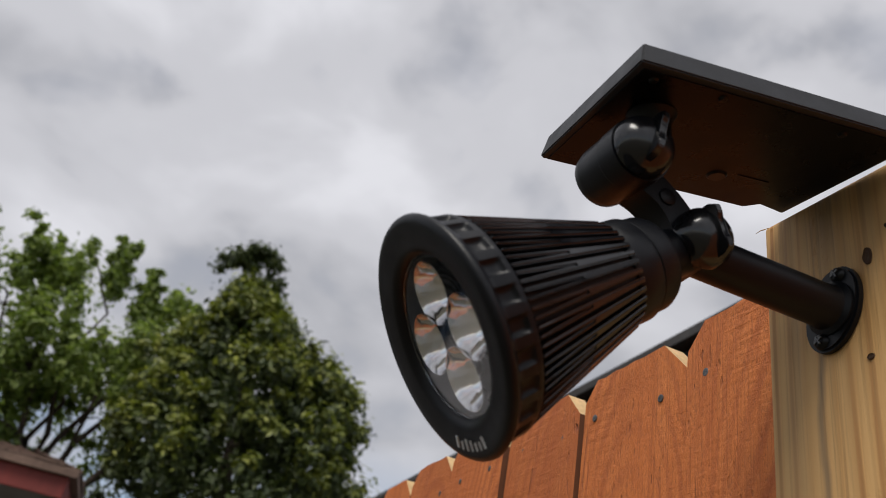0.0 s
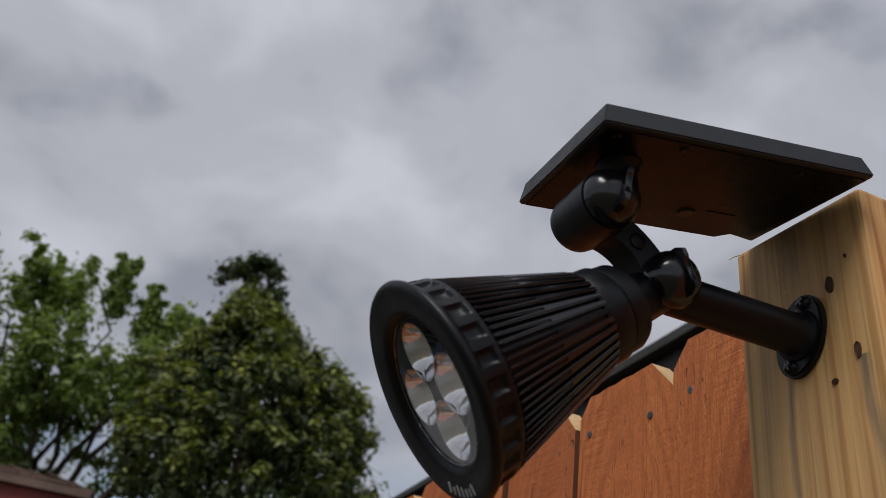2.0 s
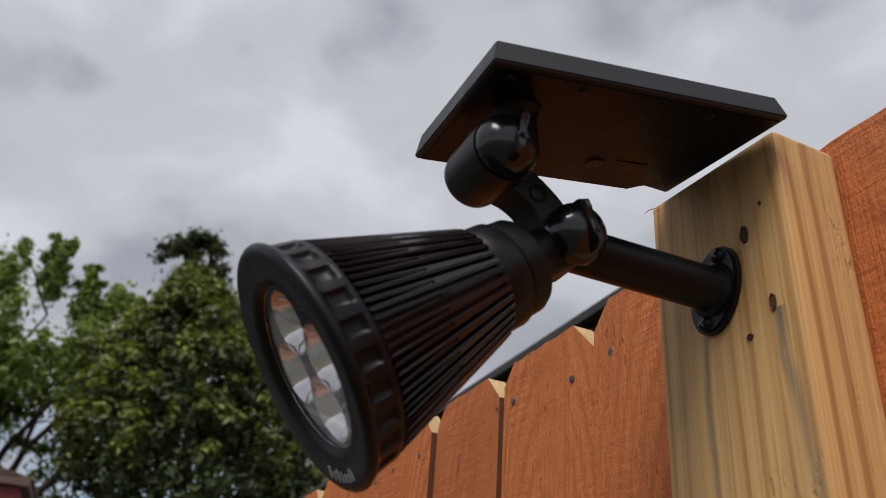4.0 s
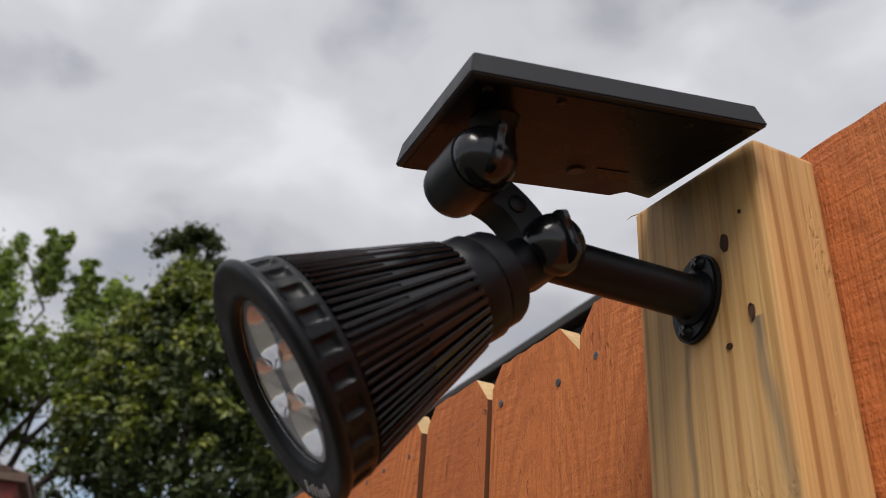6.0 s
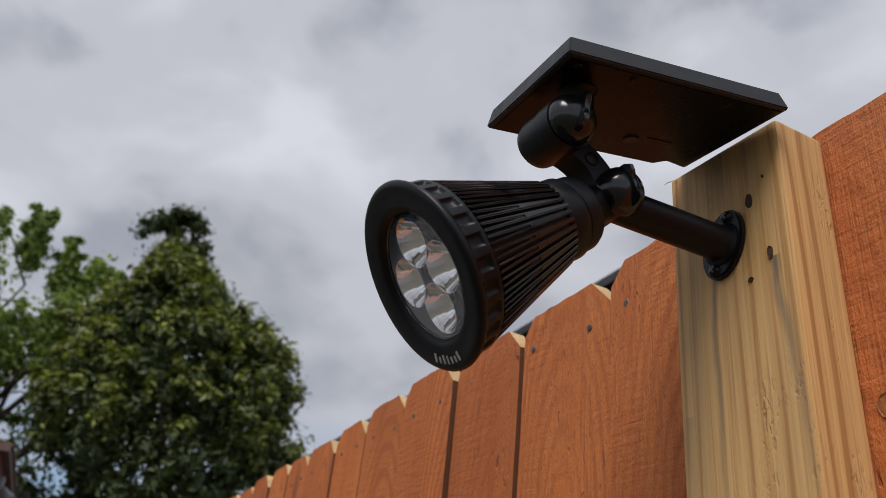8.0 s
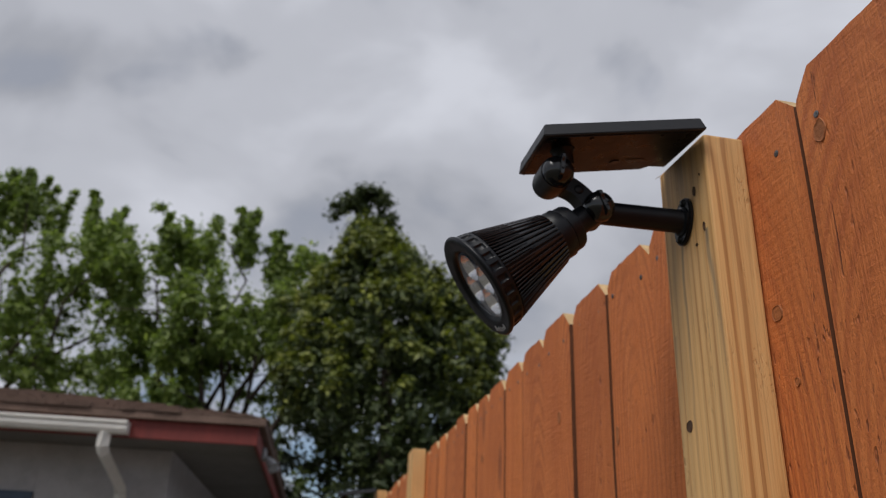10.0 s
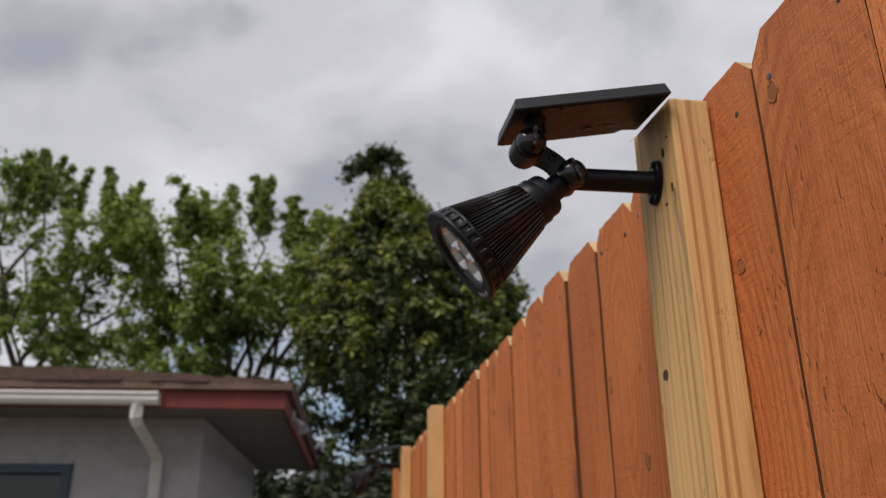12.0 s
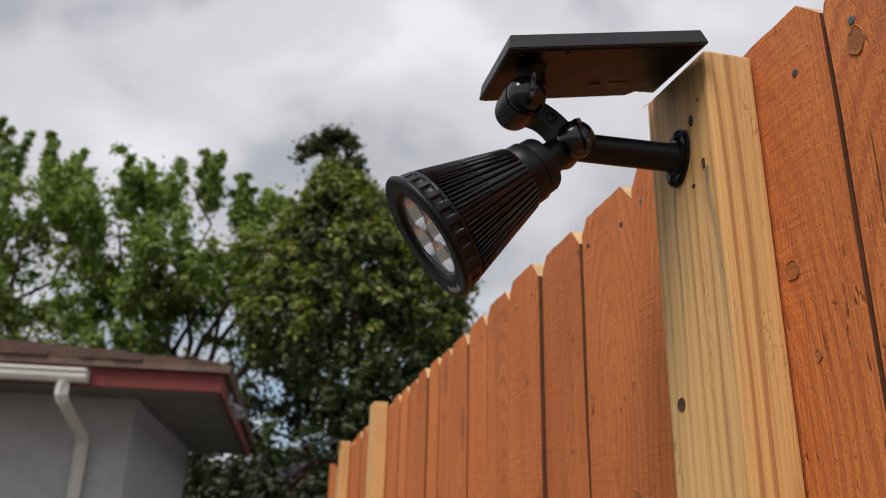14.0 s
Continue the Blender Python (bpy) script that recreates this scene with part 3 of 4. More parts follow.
    loops = [[pb.verts.new(v) for v in base], [pb.verts.new(P(a, b, 0.0)) for a, b in rim], [pb.verts.new(P(a, b, H)) for a, b in top]]
    for lo, hi in zip(loops, loops[1:]):
        for k in range(len(lo)):
            n = (k + 1) % len(lo)
            pb.faces.new((lo[k], lo[n], hi[n], hi[k]))
    pb.faces.new(loops[0][::-1])
    pb.faces.new(loops[2])
    bmesh.ops.bevel(pb, geom=pb.edges[:], offset=0.0006, segments=2, affect="EDGES")
    panel = part("solar_panel", pb, FRAME_BLACK, lamp, "slim black panel housing tilted over the post", smooth=True)
    plate = prism([(a + (0.0030 if a < L / 2 else -0.0030), b + (0.0030 if b < W / 2 else -0.0030)) for a, b in rim], -0.0018, -0.0010, P)
    part("base_plate", plate, PANEL_BLACK, panel, "semi-gloss black underside plate")
    for u in range(2):
        for v in range(3):
            c = prism([(0.008 + v * 0.0448, 0.008 + u * 0.0388), (0.050 + v * 0.0448, 0.008 + u * 0.0388), (0.050 + v * 0.0448, 0.044 + u * 0.0388), (0.008 + v * 0.0448, 0.044 + u * 0.0388)], H + 0.0003, H + 0.0009, P)
            part("solar_cell", c, CELL, panel, "dark blue solar cell")
    for a, b in ((0.0105, 0.0080), (0.0440, 0.0075), (0.1080, 0.0085)):
        head = lathe([(0.0, 0.0012), (0.0014, 0.0011), (0.0021, 0.0004), (0.0022, 0.0), (0.0, 0.0)], 14, aim(P(a, b, -0.0017), -Z))
        part("panel_screw", head, BLACK_SCREW, panel, "small dark screw", smooth=True)
    button = lathe([(0.0, 0.0012), (0.0042, 0.0012), (0.0052, 0.0003), (0.0052, 0.0), (0.0, 0.0)], 24, aim(P(0.085, 0.066, -0.0016), -Z))
    part("switch_cover", button, BLACK_SCREW, panel, "round rubber switch cover", smooth=True)
    groove = prism([(0.094, 0.0605), (0.112, 0.0605), (0.112, 0.0613), (0.094, 0.0613)], -0.0022, -0.0016, P)
    part("ridge", groove, BLACK, panel)
    neck0 = P(0.025, 0.032, 0)
    stalk = lathe([(0.0, 0.0), (0.0085, 0.0), (0.0085, 0.010), (0.0100, 0.013), (0.0112, 0.014), (0.0112, 0.0165), (0.0, 0.0165)], 32, aim(neck0 - Z * 0.0163, Z))
    part("panel_mount", stalk, BLACK, lamp, smooth=True)

    # lamp head, along its own axis (z runs out of the front)
    n = Vector((-0.7930, 0.0800, -0.6039)).normalized()
    C = Vector((-0.1897, 0.0502, 1.6538)) - LAMP_AT
    u = n.cross(Vector((0, 0, 1))).normalized()
    v = u.cross(n)
    HM = Matrix((( u.x, v.x, n.x, C.x), (u.y, v.y, n.y, C.y), (u.z, v.z, n.z, C.z), (0, 0, 0, 1)))
    # bezel: a dished face with a flared lip, and a waist with scooped finger hollows
    R = 0.0466
    hollows, fine_steps = 26, 14
    steps = hollows * fine_steps
    face = [(0.0306, -0.0085), (0.0308, -0.0060), (0.0314, -0.0036), (0.0330, -0.0016), (0.0352, -0.0010), (0.0400, -0.0004), (R - 0.0030, 0.0), (R - 0.0011, -0.0005), (R - 0.0002, -0.0016), (R, -0.0026),
            (R - 0.0005, -0.0036)]
    waist = [(R - 0.0014, -0.0046), (R - 0.0021, -0.0056), (R - 0.0024, -0.0063), (R - 0.0026, -0.0075), (R - 0.0028, -0.0090), (R - 0.0030, -0.0105), (R - 0.0032, -0.0120), (R - 0.0034, -0.0130), (R - 0.0036, -0.0140)]
    tail = [(R - 0.0037, -0.0156), (R - 0.0040, -0.0161), (R - 0.0060, -0.0163), (0.0380, -0.0163)]
    bz = bmesh.new()
    rings = []
    for r, h in face + waist + tail:
        across = max(0.0, 1 - abs((h + 0.0095) / 0.0046) ** 4) if (r, h) in waist else 0.0
        ring = []
        for k in range(steps):
            q = abs((k % fine_steps + 0.5) / fine_steps - 0.5) / 0.32
            dip = 0.0021 * across * max(0.0, 1 - q ** 4) ** 0.6
            a = 2 * math.pi * k / steps
            ring.append(bz.verts.new(HM @ Vector(((r - dip) * math.cos(a), (r - dip) * math.sin(a), h))))
        rings.append(ring)
    for lo, hi in zip(rings, rings[1:] + rings[:1]):
        for k in range(steps):
            bz.faces.new((lo[k], lo[(k + 1) % steps], hi[(k + 1) % steps], hi[k]))
    bezel = part("bezel", bz, BLACK, lamp, "round matte black front ring with scooped hollows", smooth=True)
    # ribbed body: a core with forked fins round it
    s0, s1, r0, r1 = 0.0166, 0.0806, 0.0424, 0.0240
    depth = 0.0040
    core = lathe([(0.0, -s0), (r0 - depth, -s0), (r1 - depth * 0.75, -s1), (0.0, -s1)], 88, HM)
    part("body_core", core, BLACK, lamp, smooth=True)
    fins = 40
    pitch = 2 * math.pi / fins

    def rad(s, lift):
        f = (s - s0) / (s1 - s0)
        return r0 + (r1 - r0) * f - (0 if lift else depth * 1.4)

    fork = [(-0.35, 0.03), (-0.29, 0.0), (-0.22, 0.0), (-0.16, 0.03), (-0.012, 0.46), (0.012, 0.46), (0.16, 0.03), (0.22, 0.0), (0.29, 0.0), (0.35, 0.03), (0.32, 0.5), (0.28, 1.0), (0.0, 1.0), (-0.28, 1.0), (-0.32, 0.5)]
    fm = bmesh.new()
    up = [fm.verts.new((rad(s0 + f * (s1 - s0), True) * math.cos(a * pitch), rad(s0 + f * (s1 - s0), True) * math.sin(a * pitch), -(s0 + f * (s1 - s0)))) for a, f in fork]
    dn = [fm.verts.new((rad(s0 + f * (s1 - s0), False) * math.cos(a * pitch), rad(s0 + f * (s1 - s0), False) * math.sin(a * pitch), -(s0 + f * (s1 - s0)))) for a, f in fork]
    for poly in ((0, 1, 2, 3), (0, 3, 4, 14), (4, 5, 10, 14), (5, 6, 9, 10), (6, 7, 8, 9), (14, 10, 11, 12, 13)):
        fm.faces.new([up[q] for q in poly])
    for k in range(len(fork)):
        q = (k + 1) % len(fork)
        fm.faces.new((up[k], up[q], dn[q], dn[k]))
    bmesh.ops.recalc_face_normals(fm, faces=fm.faces[:])
    tops = set(up)
    walls = [f for f in fm.faces if not all(vv in tops for vv in f.verts)]
    rim_edges = [e for e in fm.edges if e.verts[0] in tops and e.verts[1] in tops and any(f in walls for f in e.link_faces)]
    bmesh.ops.bevel(fm, geom=rim_edges, offset=0.0006, segments=3, affect="EDGES")
    fin_mesh = bpy.data.meshes.new("fin")
    fm.to_mesh(fin_mesh)
    fm.free()
    fin_mesh.materials.append(GLOSS)
    fin_mesh.polygons.foreach_set("use_smooth", [True] * len(fin_mesh.polygons))
    fin_mesh.set_sharp_from_angle(angle=radians(40))
    for k in range(fins):
        ob = new("fin", fin_mesh)
        ob.parent = lamp
        ob.matrix_basis = HM @ Matrix.Rotation(k * pitch, 4, "Z")
    # neck collars behind the fins
    col = lathe([(0.0, -0.0790), (0.0222, -0.0790), (0.0226, -0.0806), (0.0222, -0.0912), (0.0214, -0.0924), (0.0204, -0.0926), (0.0204, -0.0932), (0.0208, -0.0937),
                 (0.0204, -0.1010), (0.0192, -0.1034), (0.0160, -0.1046), (0.0, -0.1046)], 64, HM)
    part("neck", col, BLACK, lamp, "smooth stepped neck collar", smooth=True)
    tip = HM @ Vector((0, 0, -0.1036))
    yoke = tube([tip, tip.lerp(J + Vector((0, 0.006, 0)), 0.6), J + Vector((0, 0.006, 0))], 0.0118, 24, 0.95)
    part("yoke", yoke, BLACK, lamp, smooth=True)
    # lens, tray and four reflector cups
    tray = lathe([(0.0, -0.0180), (0.0300, -0.0180), (0.0305, -0.0174), (0.0305, -0.0060), (0.0301, -0.0055), (0.0301, -0.0166), (0.0, -0.0166)], 48, HM)
    trayob = part("reflector_tray", tray, TRAY, lamp, "silvery plastic reflector tray", smooth=True)
    for ang in (101, 11, -79, -169):
        c = Vector((0.0166 * math.cos(radians(ang)), 0.0166 * math.sin(radians(ang)), -0.0026))
        cm = HM @ Matrix.Translation(c)
        prof = [(0.0022, -0.0138), (0.0036, -0.0133), (0.0058, -0.0120), (0.0061, -0.0116), (0.0084, -0.0094), (0.0087, -0.0088), (0.0106, -0.0060), (0.0108, -0.0054), (0.0122, -0.0028),
                (0.0125, -0.0028), (0.0113, -0.0058), (0.0090, -0.0100), (0.0030, -0.0142)]
        part("reflector_cup", lathe(prof, 48, cm), CHROME, trayob, "stepped chrome reflector cup", smooth=True)
        chip = lathe([(0.0, -0.0120), (0.0012, -0.0122), (0.0020, -0.0130), (0.0021, -0.0138), (0.0, -0.0138)], 16, cm)
        part("led", chip, LED, trayob, "yellow led chip", smooth=True)
    glass = part("lens", lathe([(0.0, -0.0040), (0.0311, -0.0040), (0.0311, -0.0050), (0.0, -0.0050)], 64, HM), GLASS, lamp, "clear round front lens")
    glass.visible_shadow = False
    # pale printed mark low on the ring, drawn as plain upright bars
    for k, (w, h) in enumerate(((0.0030, 0.0044), (0.0022, 0.0032), (0.0022, 0.0044), (0.0018, 0.0040), (0.0022, 0.0032), (0.0020, 0.0032), (0.0024, 0.0044))):
        ang = math.atan2(-0.0350, 0.0238) + (k + 0.5) / 7 * (math.atan2(-0.0405, -0.0005) - math.atan2(-0.0350, 0.0238))
        rr = 0.0376 + (0.0044 - h) / 2
        m = HM @ Matrix.Rotation(ang + math.pi / 2, 4, "Z") @ Matrix.Translation((0, -rr - 0.0022, 0))
        bar = box((-w * 0.24, -h / 2, -0.0004), (w * 0.24, h / 2, 0.00012))
        bmesh.ops.transform(bar, matrix=m, verts=bar.verts[:])
        part("printed_bar", bar, PRINT, bezel, "pale grey printed mark")
    return lamp


lamp = build_spotlight()
far_lamp = copy_thing(lamp, Matrix.Translation(LAMP_AT + Vector((0.0, 2.592, 0.004))))
tagged(far_lamp, "matte black solar spotlight far along the fence")

# ---- fence ----
fence = thing("fence", (0.047, 0.0, 0.0), "orange-stained cedar fence of dog-eared pickets", "fence")
FX = fence.location.copy()


def picket_mesh(y0, y1, top, thick, ear_near, ear_far, seed, fine):
    """One dog-eared board standing on the ground; wavering sawn edges where it is near."""
    rng = random.Random(seed)
    rows = 46 if fine else 10
    bm = bmesh.new()
    zs = [0.03 + (top - 0.03 - max(ear_near, ear_far)) * k / rows for k in range(rows + 1)]
    rows_v = []
    for k, z in enumerate(zs):
        wob = 0.0007 if fine else 0.0004
        a = y0 + wob * (noise.noise(Vector((seed * 1.7, z * 9, 0))) * 2 + rng.uniform(-0.4, 0.4))
        b = y1 + wob * (noise.noise(Vector((seed * 2.3, z * 8, 5))) * 2 + rng.uniform(-0.4, 0.4))
        bow = 0.0012 * noise.noise(Vector((seed * 0.9, z * 2, 9)))
        rows_v.append([bm.verts.new((x + bow, y, z)) for x, y in ((0, a), (0, b), (thick, b), (thick, a))])
    for lo, hi in zip(rows_v, rows_v[1:]):
        for q in range(4):
            bm.faces.new((lo[q], lo[(q + 1) % 4], hi[(q + 1) % 4], hi[q]))
    bm.faces.new(rows_v[0][::-1])
    # the eared top
    steps = 7
    line = [(y0, zs[-1])]
    line += [(y0 + 0.001, top - ear_near)] if ear_near < ear_far else []
    line.append((y0 + ear_near, top + rng.uniform(-0.0006, 0.0006)))
    for k in range(1, steps):
        line.append((y0 + ear_near + (y1 - ear_far - y0 - ear_near) * k / steps, top + rng.uniform(-0.0009, 0.0009)))
    line.append((y1 - ear_far, top + rng.uniform(-0.0006, 0.0006)))
    line += [(y1 - 0.001, top - ear_far)] if ear_far < ear_near else []
    line.append((y1, zs[-1]))
    f_lo, f_hi = rows_v[-1][0], rows_v[-1][1]
    b_hi, b_lo = rows_v[-1][2], rows_v[-1][3]
    front = [f_lo] + [bm.verts.new((0, y, z)) for y, z in line[1:-1]] + [f_hi]
    back = [b_lo] + [bm.verts.new((thick, y, z)) for y, z in line[1:-1]] + [b_hi]
    bm.faces.new(front)
    bm.faces.new(back[::-1])
    caps = []
    for k in range(len(front) - 1):
        caps.append(bm.faces.new((front[k], front[k + 1], back[k + 1], back[k])))
    bm.normal_update()
    for f in bm.faces:
        if abs(f.normal.y) > 0.8:
            f.material_index = 2
    for f in caps:
        f.material_index = 1
    return bm


def screw_head(at, parent, seed):
    rng = random.Random(seed)
    bm = lathe([(0.0, 0.0001), (0.0022, 0.0003), (0.0028, 0.0001), (0.0028, -0.001), (0.0, -0.001)], 18)
    slot = box((-0.0020, -0.0004, 0.0001), (0.0020, 0.0004, 0.0005))
    box((-0.0004, -0.0020, 0.0001), (0.0004, 0.0020, 0.0005), bm=slot)
    m = aim(at, (-1, 0, 0), rng.uniform(0, 3))
    bmesh.ops.transform(bm, matrix=m, verts=bm.verts[:])
    bmesh.ops.transform(slot, matrix=m, verts=slot.verts[:])
    merge(bm, slot)
    part("screw", bm, SCREW, parent, "weathered steel screw")


EDGES = [-0.905, -0.765, -0.628, -0.490, -0.352, -0.214, -0.074, 0.064, 0.206, 0.338, 0.466, 0.592, 0.717, 0.832, 0.954, 1.059, 1.162, 1.271, 1.387, 1.501, 1.628]
while EDGES[-1] < 3.35:
    EDGES.append(EDGES[-1] + 0.124 + 0.008 * math.sin(EDGES[-1] * 7))
PICKETS = []
for k, (ya, yb) in enumerate(zip(EDGES, EDGES[1:])):
    rng = random.Random(100 + k)
    near = -0.4 < ya < 0.9
    gap = 0.0042 if k % 3 else 0.0058
    top = 1.803 + rng.uniform(-0.003, 0.003) + (0.004 if ya < -0.06 else 0.0)
    dx = (0.0, -0.0028, 0.0014, -0.0012)[(k * 7 + k // 3) % 4] + rng.uniform(-0.0008, 0.0008) - 0.008
    bm = picket_mesh(ya + gap / 2, yb - gap / 2, top, 0.016, 0.023 + rng.uniform(-0.003, 0.003), 0.017 + rng.uniform(-0.003, 0.003), k + 1, near)
    bmesh.ops.translate(bm, verts=bm.verts[:], vec=(dx, 0, 0))
    board = part("picket", bm, CEDAR, fence)
    board.data.materials.append(END_GRAIN)
    board.data.materials.append(EDGE)
    board["face_x"] = dx
    PICKETS.append((board, k))
    if ya < 3.0:
        spots = {6: ((-0.097, 1.764), (-0.190, 1.767)), 7: ((-0.041, 1.762),), 8: ((0.185, 1.763),), 9: ((0.236, 1.761), (0.320, 1.769))}.get(k + 1 - 0, None)
        if spots is None:
            spots = ((ya + 0.028, 1.764 + rng.uniform(-0.004, 0.004)), (yb - 0.030, 1.766 + rng.uniform(-0.004, 0.004)))
        for j, (y, z) in enumerate(spots):
            screw_head((dx - 0.0002, y, z), board, k * 7 + j)


def wood_knot(x, y, z, ry, rz, material, parent, label):
    """A low irregular knot with a sunken middle and a raised lip."""
    bm = bmesh.new()
    rings = []
    for f, h in ((1.08, 0.0007), (1.0, -0.0002), (0.90, 0.0003), (0.62, 0.0002), (0.34, 0.0001), (0.12, 0.0003)):
        ring = []
        for k in range(30):
            a = 2 * math.pi * k / 30
            w = f * (1 + 0.16 * noise.noise(Vector((math.cos(a) * 1.5, math.sin(a) * 1.5, y * 90 + z))) + 0.05 * noise.noise(Vector((math.cos(a) * 5, math.sin(a) * 5, z * 70))))
            ring.append(bm.verts.new((x + h, y + ry * w * math.cos(a), z + rz * w * math.sin(a))))
        rings.append(ring)
    for lo, hi in zip(rings, rings[1:]):
        for k in range(30):
            bm.faces.new((lo[k], lo[(k + 1) % 30], hi[(k + 1) % 30], hi[k]))
    bm.faces.new(rings[-1])
    return part("knot", bm, material, parent, label, smooth=True)


KNOTS = {5: ((-0.098, 1.749, 0.0062, 0.0095),), 6: ((-0.012, 1.633, 0.0065, 0.0062), (-0.026, 1.575, 0.0028, 0.0032)), 8: ((0.232, 1.501, 0.0075, 0.0090), (0.326, 1.600, 0.0040, 0.0110)),
         10: ((0.52, 1.66, 0.005, 0.008),), 12: ((0.66, 1.60, 0.006, 0.008),), 15: ((1.01, 1.68, 0.006, 0.008),)}
for board, k in PICKETS:
    for y, z, ry, rz in KNOTS.get(k, ()):
        wood_knot(board["face_x"] - 0.0006, y, z, ry, rz, CEDAR_KNOT, board, "round red-brown knot")


# frayed fibres at the top corner of the board beside the post
frayed = next(b for b, k in PICKETS if k == 5)
for k in range(9):
    rng = random.Random(70 + k)
    a = Vector((frayed["face_x"] + rng.uniform(0.001, 0.008), -0.0765, 1.772 + 0.0018 * k))
    b = a + Vector((rng.uniform(-0.003, 0.001), rng.uniform(0.001, 0.0035), rng.uniform(0.0, 0.0045)))
    part("splinter", tube([a, a.lerp(b, 0.5) + Vector((0, 0.0004, 0)), b], 0.0004, 5, 0.4), CEDAR_KNOT, frayed, "torn cedar fibre")


def fence_post(y0, top, material, label, seed, rise=0.0):
    bm = box((-0.047, y0, 0.02), (-0.0095, y0 + 0.089, top), 0.0022, 2)
    cuts = [e for e in bm.edges if abs(e.verts[0].co.z - e.verts[1].co.z) > 0.5]
    bmesh.ops.subdivide_edges(bm, edges=cuts, cuts=24)
    for v in bm.verts:
        v.co.x += 0.0006 * noise.noise(Vector((seed, v.co.z * 5, v.co.y * 20)))
        v.co.y += 0.0006 * noise.noise(Vector((v.co.z * 5, seed, v.co.x * 20)))
        if v.co.z > top - 0.02:
            v.co.z += rise * (v.co.y - y0) / 0.089 + 0.0008 * noise.noise(Vector((v.co.y * 300, v.co.x * 200, seed)))
    ob = part("post", bm, material, fence, label)
    return ob


post = fence_post(0.0, 1.8, PINE, "bare pale pine post with grey water stains", 3, 0.006)
fence_post(1.693, 1.813, PINE, "bare pale pine post", 11)
fence_post(2.590, 1.808, PINE, "bare pale pine post", 19)
part("end_post", box((-0.008, EDGES[-1] + 0.004, 0.02), (0.081, EDGES[-1] + 0.093, 1.80), 0.003), CEDAR, fence)
for z in (0.35, 1.02, 1.735):
    part("rail", box((0.0105, -0.905, z - 0.045), (0.0485, EDGES[-1], z + 0.045), 0.002), CEDAR, fence)

for k in range(5):
    rng = random.Random(40 + k)
    a = Vector((-0.0468 + 0.001 * k, 0.0885 - 0.003 * k, 1.8055 - 0.0010 * k))
    b = a + Vector((rng.uniform(-0.004, 0.001), rng.uniform(0.001, 0.006), rng.uniform(-0.001, 0.005)))
    part("splinter", tube([a, a.lerp(b, 0.5) + Vector((0, 0, 0.0006)), b], 0.00035, 5, 0.4), END_GRAIN, post, "torn pale wood splinter")

# knots and screw holes on the post
for y, z, ry, rz in ((0.025, 1.756, 0.0023, 0.0046), (0.014, 1.717, 0.0018, 0.0038), (0.029, 1.706, 0.0018, 0.0014), (0.0135, 1.767, 0.0007, 0.0010), (0.033, 1.737, 0.0010, 0.0024), (0.071, 1.558, 0.0052, 0.0046)):
    wood_knot(-0.0474, y, z, ry, rz, KNOT, post, "small dark torn knot")

